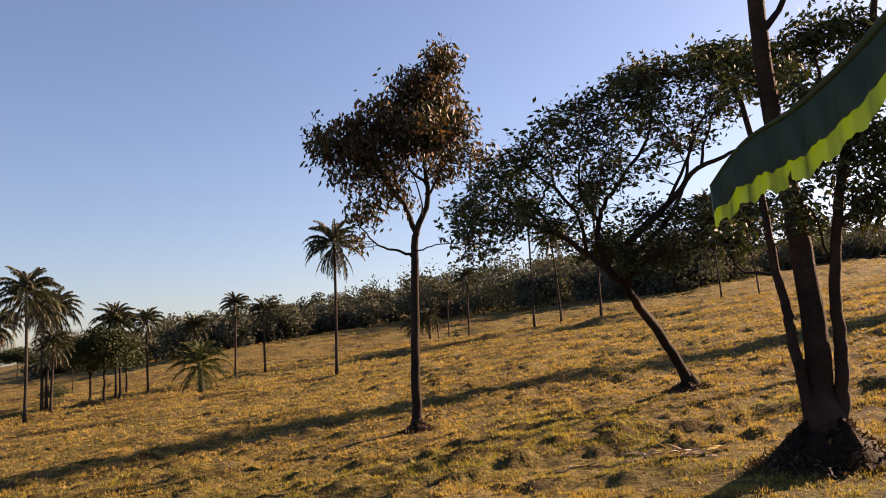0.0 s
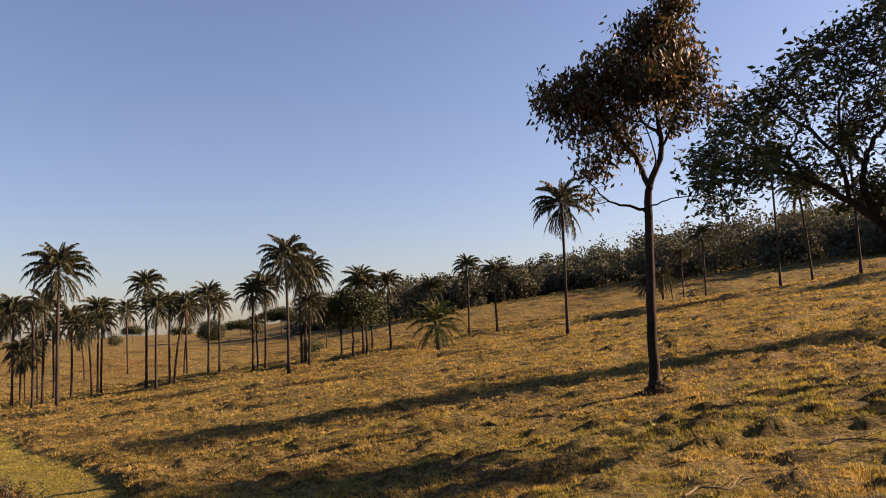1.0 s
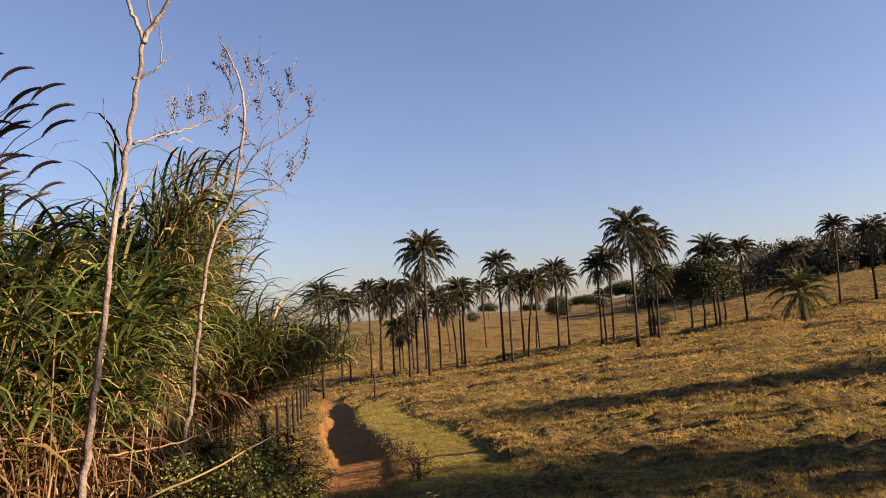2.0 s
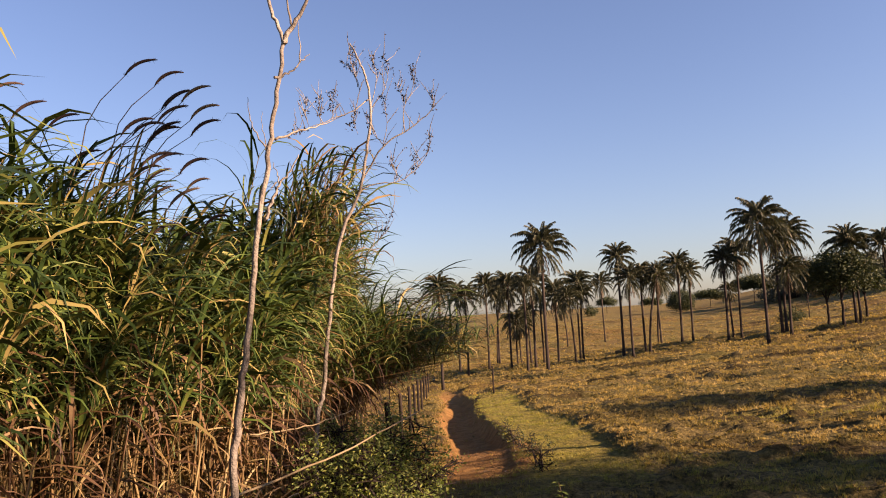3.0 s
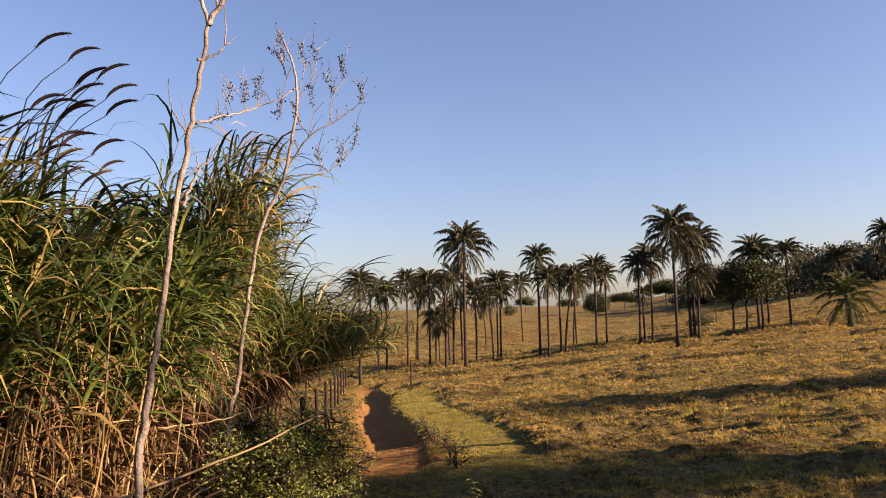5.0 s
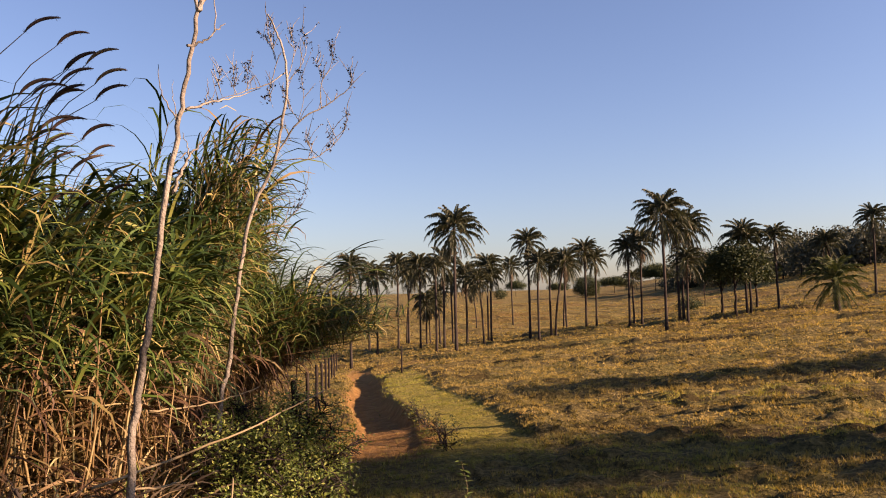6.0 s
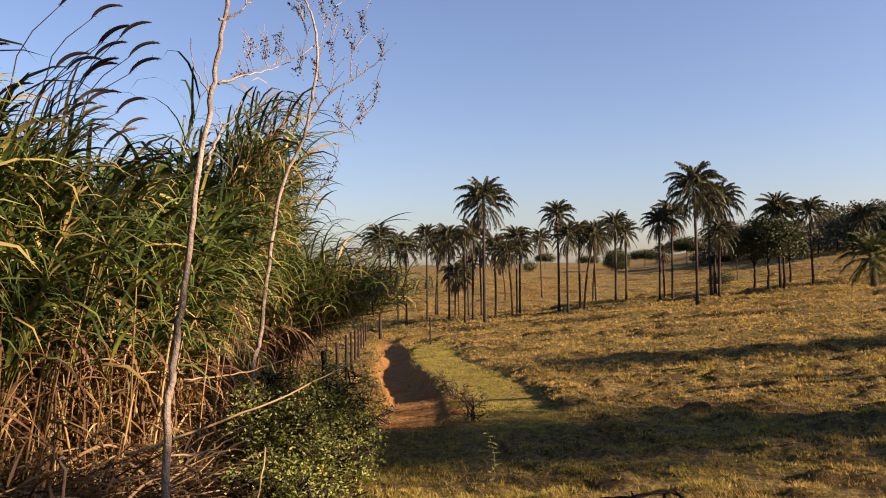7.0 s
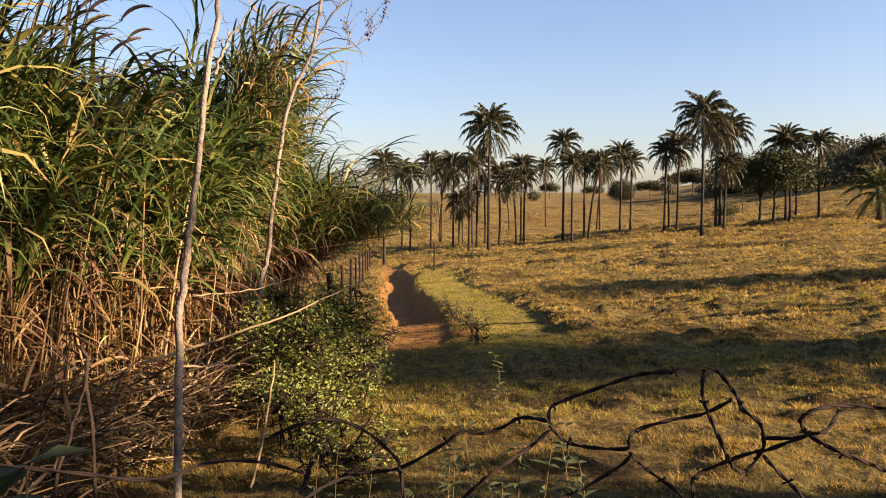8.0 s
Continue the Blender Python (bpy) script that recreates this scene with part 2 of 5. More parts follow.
CANE_LEAF = leaf_material("cane_leaf", [(0.0, (0.01, 0.024, 0.006)), (0.4, (0.026, 0.05, 0.009)), (0.65, (0.056, 0.087, 0.014)), (0.85, (0.12, 0.132, 0.027)), (1.0, (0.23, 0.17, 0.065))], 0.06, 0.6)
# darker than the dry cane leaves, standing in for shade at the thicket foot
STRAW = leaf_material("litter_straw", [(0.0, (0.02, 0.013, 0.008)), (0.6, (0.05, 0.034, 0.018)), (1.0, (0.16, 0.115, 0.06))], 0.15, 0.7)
DEAD_LEAF = leaf_material("dead_leaf", [(0.0, (0.024, 0.0144, 0.008)), (0.7, (0.056, 0.0336, 0.0176)), (1.0, (0.128, 0.08, 0.04))], 0.1, 0.8)
PALE_LEAF = leaf_material("pale_dead_leaf", [(0.0, (0.14, 0.095, 0.06)), (0.5, (0.3, 0.23, 0.17)), (1.0, (0.48, 0.4, 0.32))], 0.2, 0.6)
DUFF = bark_material("leaf_litter", (0.009, 0.006, 0.005), (0.03, 0.018, 0.011), 22.0, 0.05)
CANE_DRY = leaf_material("dry_cane_leaf", [(0.0, (0.07, 0.033, 0.013)), (0.35, (0.125, 0.074, 0.03)), (0.7, (0.21, 0.145, 0.06)), (1.0, (0.31, 0.25, 0.125))], 0.25, 0.6)
# dead brown, its colour darkened further to imitate shade in the thicket's hollow
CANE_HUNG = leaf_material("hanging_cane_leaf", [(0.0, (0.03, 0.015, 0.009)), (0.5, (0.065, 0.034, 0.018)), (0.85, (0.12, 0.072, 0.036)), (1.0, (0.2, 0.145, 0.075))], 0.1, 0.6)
CANE_STEM = leaf_material("cane_stem", [(0.0, (0.0351, 0.0351, 0.0095)), (0.5, (0.0918, 0.0648, 0.0243)), (1.0, (0.135, 0.081, 0.0324))], 0.05, 0.5)
PLUME = leaf_material("flower_spike", [(0.0, (0.024, 0.014, 0.012)), (0.6, (0.06, 0.034, 0.024)), (1.0, (0.16, 0.105, 0.055))], 0.15, 0.85)
WEATHERED = bark_material("weathered_wood", (0.07, 0.0595, 0.049), (0.189, 0.154, 0.119), 14.0, 0.01)
BAMBOO = bark_material("dry_pole", (0.09, 0.066, 0.034), (0.22, 0.17, 0.1), 14.0, 0.004, 0.6)
POD = bark_material("seed_pod", (0.015, 0.012, 0.012), (0.05, 0.04, 0.036), 30.0, 0.004)


def wire_material():
    m, t, b = nodes_of("rusted_wire")
    n = noise_node(t, 60.0, 5.0)
    t.links.new(ramp(t, n.outputs["Fac"], [(0.35, (0.005, 0.004, 0.004)), (0.7, (0.016, 0.01, 0.008))]), b.inputs["Base Color"])
    b.inputs["Roughness"].default_value, b.inputs["Specular IOR Level"].default_value = 0.85, 0.15
    return m


WIRE = wire_material()
# ---- the ground: one sheet to the horizon, finer where it is near ----
HUMP_SEED = Vector((3.1, 7.7, 0.4))


TREE_FEET = ((-0.83, 13.76), (4.19, 14.33), (3.40, 7.20))


def humps(x, y):
    """Tussocks with steep sides, cattle treads and broad swells."""
    r = math.hypot(x, y)
    fade = 1 - ease(170, 320, r)
    if fade <= 0:
        return 0.0
    u, w = 0.853 * x + 0.522 * y, -0.522 * x + 0.853 * y
    a = noise.noise(Vector((u * 0.3, w * 0.6, 0.3)) + HUMP_SEED)
    wide = noise.noise(Vector((u * 0.16, w * 0.3, 2.0)))
    far = ease(45, 75, r)
    step = 0.55 * far * ease(0.0, 0.22, noise.noise(Vector((u * 0.05, w * 0.14, 4.4)))) if far else 0.0
    if r > 75:
        return fade * (-0.15 + 0.3 * ease(0.1, 0.25, a) + 0.1 * wide + step)
    b = noise.noise(Vector((u * 1.7, w * 3.4, 5.3)) + HUMP_SEED)
    d = noise.noise(Vector((x * 4.4, y * 4.4, 1.3))) if r < 45 else 0.0
    tread = max(0.0, 0.16 - abs(noise.noise(Vector((u * 0.11, w * 0.5, 6.6))))) / 0.16
    side, s = path_side(x, y)
    calm = 1 - 0.85 * (1 - ease(0.5, 0.9, abs(side))) * ease(5, 8, s)
    strip = ease(0.4, 0.7, side) * (1 - ease(1.9, 2.6, side)) * ease(8, 10, s) * (1 - ease(26, 34, s))
    calm *= 1 - 0.7 * strip
    for tx, ty in TREE_FEET:
        calm *= ease(0.5, 2.2, math.hypot(x - tx, y - ty))
    calm *= 0.4 + 0.6 * ease(3, 10, r)
    return fade * calm * (-0.05 + (0.08 + 0.13 * ease(12, 40, r)) * ease(0.1, 0.2, a) + 0.075 * ease(0.14, 0.32, b) + 0.06 * d + 0.05 * wide - 0.07 * tread * tread + step)


def surface(x, y):
    return ground_z(x, y) + humps(x, y)


def build_ground():
    radii = [0.0]
    r = 0.4
    while r < 8:
        radii.append(r)
        r *= 1.025
    while r < 160:
        radii.append(r)
        r *= 1.0125
    while r < 320:
        radii.append(r)
        r *= 1.026
    while r < 3600:
        radii.append(r)
        r *= 1.045
    angles = [radians(a) for a in np.concatenate([np.arange(-34, 88, 0.42), np.arange(88, 326, 4.0)])]
    n = len(angles)
    v, f, bare, trod = [(0, 0, surface(0, 0))], [], [0.0], [0.0]
    for r in radii[1:]:
        for a in angles:
            x, y = -r * math.sin(a), r * math.cos(a)
            v.append((x, y, surface(x, y)))
            side, s = path_side(x, y)
            worn = ease(9.6, 11.4, s) * (1 - ease(34, 46, s)) if s > 0 else 0.0
            edge = 0.12 * noise.noise(Vector((x * 1.7, y * 1.7, 2.0)))
            bare.append(worn * (1 - ease(0.42, 0.8, abs(side) + edge - 0.3 * ease(10.5, 11.5, s) * (1 - ease(13, 15, s)))))
            trod.append(ease(0.5, 0.8, side + edge) * (1 - ease(1.9, 2.2, side + edge * 0.5)) * ease(8.5, 10.5, s) * (1 - ease(24, 36, s)) if s > 0 else 0.0)
    for k in range(n):
        f.append((0, 1 + k, 1 + (k + 1) % n))
    for i in range(len(radii) - 2):
        q = 1 + i * n
        for k in range(n):
            k2 = (k + 1) % n
            f.append((q + k, q + n + k, q + n + k2, q + k2))
    me = bpy.data.meshes.new("ground")
    me.from_pydata(v, [], f)
    me.polygons.foreach_set("use_smooth", [True] * len(me.polygons))
    for name, values in (("bare", bare), ("trodden", trod)):
        me.attributes.new(name, "FLOAT", "POINT").data.foreach_set("value", values)
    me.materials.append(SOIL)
    return tagged(new("ground", me), "dry golden pasture on a gentle slope with a worn red-earth path", "ground", kind="structure")


ground = build_ground()


# ---- palms ----
def frond_mesh(name, rise, droop, material, rng, length=2.3, pairs=34, hang=0.7):
    """A feather leaf that leaves the trunk at an angle of rise degrees and bends down by droop degrees; thin leaflets hang from its rib like a comb."""
    g = Geo()
    pts, ways, p = [], [], Vector((0.05, 0, 0))
    steps = 12
    for i in range(steps + 1):
        u = i / steps
        a = radians(rise - droop * u**1.15)
        d = Vector((math.cos(a), 0, math.sin(a)))
        pts.append(p.copy())
        ways.append(d)
        p = p + d * (length / steps)
    g.tube(pts[::2], [0.02 * (1 - 0.85 * i / 6) for i in range(7)], 3, False)
    for i in range(pairs):
        u = 0.12 + 0.88 * (i + rng.random()) / pairs
        k = min(int(u * steps), steps - 1)
        base = pts[k].lerp(pts[k + 1], u * steps - k)
        d = ways[k]
        size = 0.44 * math.sin(math.pi * (0.2 + 0.7 * u)) ** 0.6
        for sgn in (-1, 1):
            out = Vector((0, sgn, 0)) * rng.uniform(0.35, 0.8) + d * rng.uniform(0.5, 1.0) + Vector((0, 0, rng.uniform(-0.5, 0.3)))
            out.normalize()
            n0 = len(g.v)
            ln = size * rng.uniform(0.7, 1.15)
            mid = base + out * (ln * 0.4)
            tip = mid + (out * (1 - hang) + Vector((0, 0, -1)) * hang).normalized() * (ln * 0.65)
            w = d * 0.009
            g.v += [base, mid - w, tip, mid + w]
            g.f += [(n0, n0 + 1, n0 + 2), (n0, n0 + 2, n0 + 3)]
    return g.mesh(name, material, False)


frng = random.Random(11)
SHAPES = ((84, 78), (70, 96), (52, 106), (30, 100), (4, 80), (-36, 46))
FRONDS = [frond_mesh("frond", a, b, FROND, frng) for a, b in SHAPES]
FRONDS_B = [frond_mesh("frond", a + 5, b + 12, FROND, frng) for a, b in SHAPES]
FRONDS_LIME = [frond_mesh("frond", a, b, FROND_LIME, frng, 2.3, 34, 0.4) for a, b in SHAPES]
DEAD = [frond_mesh("dead_frond", -66 - 8 * i, 16, FROND_DRY, frng, 1.7, 22, 0.8) for i in range(2)]


def palm(x, y, h, rad, lean=(0.0, 0.0), young=False, group="pasture palms"):
    rng = random.Random(int(x * 131 + y * 977))
    z = surface(x, y)
    if young:
        ob = empty("palm", x, y, z, "young palm with long arching yellow-green fronds and short trunk", "palm", "young palms")
    else:
        tall = "tall" if h > 6.3 else "slim" if h > 4.5 else "low"
        ob = empty("palm", x, y, z, tall + " palm with bare grey trunk and drooping dark feathery crown", "palm", group)
    g = Geo()
    r = (0.062 + 0.004 * h) * rng.uniform(0.9, 1.1) if not young else 0.17
    n = 9
    pts = []
    for i in range(n + 1):
        u = i / n
        pts.append((lean[0] * u * u + 0.05 * math.sin(3 * u + x), lean[1] * u * u, -0.15 + (h + 0.15) * u))
    rad_at = [r * (1.55 if i == 0 else 1.12 if i == 1 else 1.0 - 0.12 * i / n) for i in range(n + 1)]
    rad_at[-1] *= 1.25
    g.tube(pts, rad_at, 8)
    part("trunk", g, PALM_BARK, ob)
    top = Vector(pts[-1]) - Vector((0, 0, 0.12))
    k = rad / 1.95
    count = rng.randint(42, 48)
    sets = FRONDS_LIME if young else FRONDS if rng.random() < 0.5 else FRONDS_B
    for i in range(count):
        u = i / (count - 1)
        pick = sets[min(5, int(u * 6.2))]
        fr = part("frond", pick, None, ob)
        fr.matrix_basis = pose(*(top + Vector((0, 0, 0.22 - 0.4 * u)) * k), rng.uniform(-7, 7), rng.uniform(-7, 7), i * 137.5 + rng.uniform(-14, 14)) @ Matrix.Scale(k * rng.uniform(0.9, 1.12) * (0.76 + 0.24 * min(1.0, 2.2 * u)), 4)
    if not young:
        for i in range(rng.randint(3, 7)):
            fr = part("dead_frond", rng.choice(DEAD), None, ob, "withered grey-brown hanging frond")
            fr.matrix_basis = pose(top.x, top.y, top.z - 0.25 * k, 0, 0, rng.uniform(0, 360)) @ Matrix.Scale(k * rng.uniform(0.8, 1.1), 4)
    return ob


palm(-24.8, 41.9, 7.2, 1.86)
palm(-28.1, 49.4, 6.7, 1.68)
palm(-28.5, 50.6, 6.7, 1.80, (0.41, 0.23))
palm(-26.3, 47.3, 4.2, 1.36)
palm(-31.9, 48.9, 6.0, 1.38)
palm(-34.8, 54.0, 3.8, 0.95)
palm(-32.6, 51.7, 6.5, 1.58)
palm(-38.5, 52.6, 6.5, 1.44)
palm(-38.4, 53.9, 5.8, 1.27)
palm(-37.7, 44.4, 7.4, 1.42)
palm(-33.8, 40.8, 5.5, 1.29)
palm(-34.2, 42.6, 5.6, 1.13)
palm(-33.4, 42.1, 5.4, 1.31, (0.58, 0.46))
palm(-42.5, 54.6, 6.2, 1.22, (0.56, 0.44))
palm(-24.3, 51.6, 5.6, 1.51)
palm(-24.1, 51.8, 5.3, 1.26)
palm(-33.8, 32.9, 7.8, 1.81)
palm(-39.4, 37.2, 6.1, 1.44)
palm(-44.0, 44.0, 5.8, 1.51)
palm(-39.4, 41.2, 4.9, 1.18, (-0.29, -0.28))
palm(-46.3, 49.0, 6.6, 1.64)
palm(-45.4, 48.4, 5.8, 1.27)
palm(-69.1, 70.9, 5.1, 1.46, (-0.36, -0.36))
palm(-66.8, 75.3, 7.8, 1.85)
palm(-50.8, 42.5, 7.3, 1.56)
palm(-45.0, 39.9, 6.6, 1.59)
palm(-58.4, 50.0, 6.7, 1.59, (0.37, 0.43))
palm(-58.0, 49.9, 7.0, 1.35)
palm(-52.7, 47.5, 4.2, 1.57)
palm(-53.8, 48.9, 3.9, 1.50)
palm(-54.4, 50.7, 5.0, 1.43)
palm(-48.8, 47.0, 5.6, 1.20)
palm(-44.6, 35.3, 5.9, 1.34)
palm(-53.7, 41.6, 7.2, 1.30)
palm(-33.6, 24.8, 5.6, 1.05)
palm(-38.0, 35.1, 6.0, 0.84)
palm(-7.4, 42.3, 7.4, 1.64)
palm(-16.7, 46.9, 1.95, 1.80, young=True)
palm(-15.8, 58.2, 4.7, 1.24)
palm(-19.6, 63.0, 5.9, 1.36)
palm(-22.2, 62.9, 4.8, 1.47, (-0.70, -0.25))
palm(-22.8, 53.3, 5.3, 1.28)
palm(-6.7, 87.9, 2.6, 1.56)
palm(-4.9, 88.0, 3.0, 1.43)
palm(-4.1, 91.5, 2.1, 0.81)
palm(-41.6, 53.9, 6.2, 1.30)
palm(5.9, 72.6, 11.2, 1.93)
palm(8.8, 75.9, 8.9, 2.03, (-0.44, 0.05))
palm(12.7, 75.7, 12.5, 2.03)
palm(27.4, 84.9, 11.1, 1.84, (-0.65, 0.21))
palm(-0.4, 86.3, 7.0, 1.78)
palm(-5.2, 90.9, 2.8, 1.48)
palm(30.4, 81.8, 6.5, 1.67, (-0.68, 0.25))
palm(-3.0, 97.6, 5.6, 1.01)

# ---- broadleaved trees ----
def crown(name, blobs, rs, per, leaf, material, parent, droop=0.8, twigs=None, limbs=None, shell=0.55, label="", depth=0.9):
    """Sprays of leaves inside ellipsoids (x, y, z, across, tall, fill); a thin twig runs to most sprays from the nearest limb."""
    pos = []
    for x, y, z, rx, rz, fill in blobs:
        n = max(2, int(per * fill * rx * rx * rz))
        d = unit(rs.normal(size=(n, 3))) * (rs.uniform(shell, 1.0, size=(n, 1)) ** 0.8)
        lump = 1 + 0.25 * np.sin(5 * d[:, :1] + x) * np.sin(4 * d[:, 2:] + z)
        pos.append(np.array([x, y, z]) + d * lump * [rx, rx * depth, rz])
    pos = np.concatenate(pos)
    if twigs is not None:
        nodes = np.array([tuple(v) for line in limbs for v in line])
        for c in pos:
            k = nodes[np.argmin(((nodes - c) ** 2).sum(1) + 2.0 * np.maximum(0, nodes[:, 2] - c[2]))]
            if np.linalg.norm(k - c) < 1.0:
                mid = (k + c) / 2 + rs.normal(size=3) * 0.07 - np.array([0, 0, 0.04])
                twigs.tube([k, mid, c], [0.007, 0.005, 0.002], 3, False)
    count = rs.integers(7, 12, len(pos))
    p = np.repeat(pos, count, 0) + np.clip(rs.normal(size=(count.sum(), 3)), -1.4, 1.4) * leaf * 0.95
    a, s = leaf_ways(rs, len(p), droop)
    size = leaf * rs.uniform(0.7, 1.3, len(p))
    return part(name, leaves_mesh(name, p, a, s, size, size * 0.42, material), None, parent, label)


def side_limb(joints, r, rng, parent, wobble):
    g = Geo()
    line = limb(g, joints, r, r * 0.3, rng, 6, wobble)
    part("limb", g, BARK, parent)
    return line


def lone_tree():
    """A slim tree with one straight trunk, forked at three metres, and a tall ragged rusty crown."""
    x, y = -0.83, 13.76
    ob = empty("tree", x, y, surface(x, y), "slim dark-trunked tree with ragged rust-tinged crown in open pasture", "tree")
    rng, rs = random.Random(5), np.random.default_rng(5)
    g, tw = Geo(), Geo()
    lines = [limb(g, [(0, 0, -0.15), (0.0, 0, 0.12), (0.02, -0.05, 1.2), (0.1, -0.12, 3.09), (0.18, -0.2, 3.6), (0.4, -0.22, 4.1), (0.38, -0.2, 4.8), (0.42, -0.22, 5.5), (0.64, -0.2, 6.6)], 0.115, 0.018, rng, 9, 0.012)]
    g.tube([(0, 0, -0.12), (0, 0, 0.05), (0, 0, 0.22)], [0.2, 0.15, 0.108], 9)
    for joints, r in (
        ([(0.17, -0.2, 3.5), (-0.03, -0.2, 4.06), (-0.36, -0.3, 4.54), (-0.59, -0.35, 4.96), (-0.84, -0.3, 5.7)], 0.06),
        ([(0.12, -0.15, 3.1), (-0.1, -0.2, 3.2), (-0.52, -0.3, 3.34), (-0.85, -0.34, 3.7)], 0.036),
        ([(0.38, -0.2, 4.45), (0.05, -0.1, 4.86), (-0.21, 0.1, 5.8)], 0.035),
        ([(0.4, -0.2, 4.6), (0.6, 0.2, 5.1), (0.8, 0.4, 5.7)], 0.03),
        ([(0.4, -0.2, 4.2), (0.75, -0.5, 4.7), (1.2, -0.5, 5.15)], 0.028),
        ([(-0.36, -0.3, 4.54), (-0.9, -0.2, 5.0), (-1.4, -0.3, 5.5)], 0.024),
        ([(0.25, -0.2, 3.75), (0.3, -0.5, 4.1), (0.1, -0.8, 4.8)], 0.024),
        ([(0.15, -0.15, 3.2), (0.5, -0.1, 3.3), (0.95, 0.0, 3.35), (1.2, 0.1, 3.6)], 0.016),
    ):
        lines.append(side_limb(joints, r, rng, ob, 0.02))
    clumps = [
        (0.8, -0.2, 6.75, 0.40, 0.38, 1.1), (0.2, -0.2, 6.30, 0.47, 0.38, 1.1), (0.62, -0.15, 6.10, 0.47, 0.41, 1.1), (-0.4, -0.25, 5.80, 0.40, 0.32, 1.0), (-0.95, -0.3, 5.55, 0.38, 0.27, 1.0),
        (-1.45, -0.35, 5.25, 0.40, 0.32, 1.0), (-0.7, -0.3, 5.15, 0.52, 0.36, 1.0), (0.0, -0.2, 5.50, 0.52, 0.41, 1.1), (0.6, -0.2, 5.40, 0.52, 0.41, 1.1), (0.95, -0.2, 5.60, 0.38, 0.45, 0.9),
    ] + [
        (-1.0, -0.3, 4.65, 0.43, 0.32, 0.5), (-0.75, -0.3, 4.00, 0.40, 0.34, 0.5), (-0.2, -0.3, 4.25, 0.47, 0.36, 0.3), (0.65, -0.2, 4.70, 0.43, 0.41, 0.4), (1.3, -0.2, 4.90, 0.43, 0.23, 0.6), (-0.3, -0.3, 4.80, 0.47, 0.23, 0.6),
        (1.1, 0.05, 3.40, 0.28, 0.18, 0.25), (-0.95, -0.3, 3.50, 0.24, 0.23, 0.6),
    ]
    # fainter clumps in front and behind, added to close up the crown's shadow
    clumps += [(cx * 0.9, cy + rs.choice((-1.0, 0.9)), cz - 0.1, q * 0.8, tall * 0.8, fill * 0.35) for cx, cy, cz, q, tall, fill in clumps if 4.5 < cz < 6.4]
    crown("crown", clumps, rs, 1200, 0.12, LEAF_RUST, ob, 1.2, tw, lines, 0.2, depth=1.6)
    part("twigwork", tw, BARK, ob)
    part("trunk", g, BARK, ob)


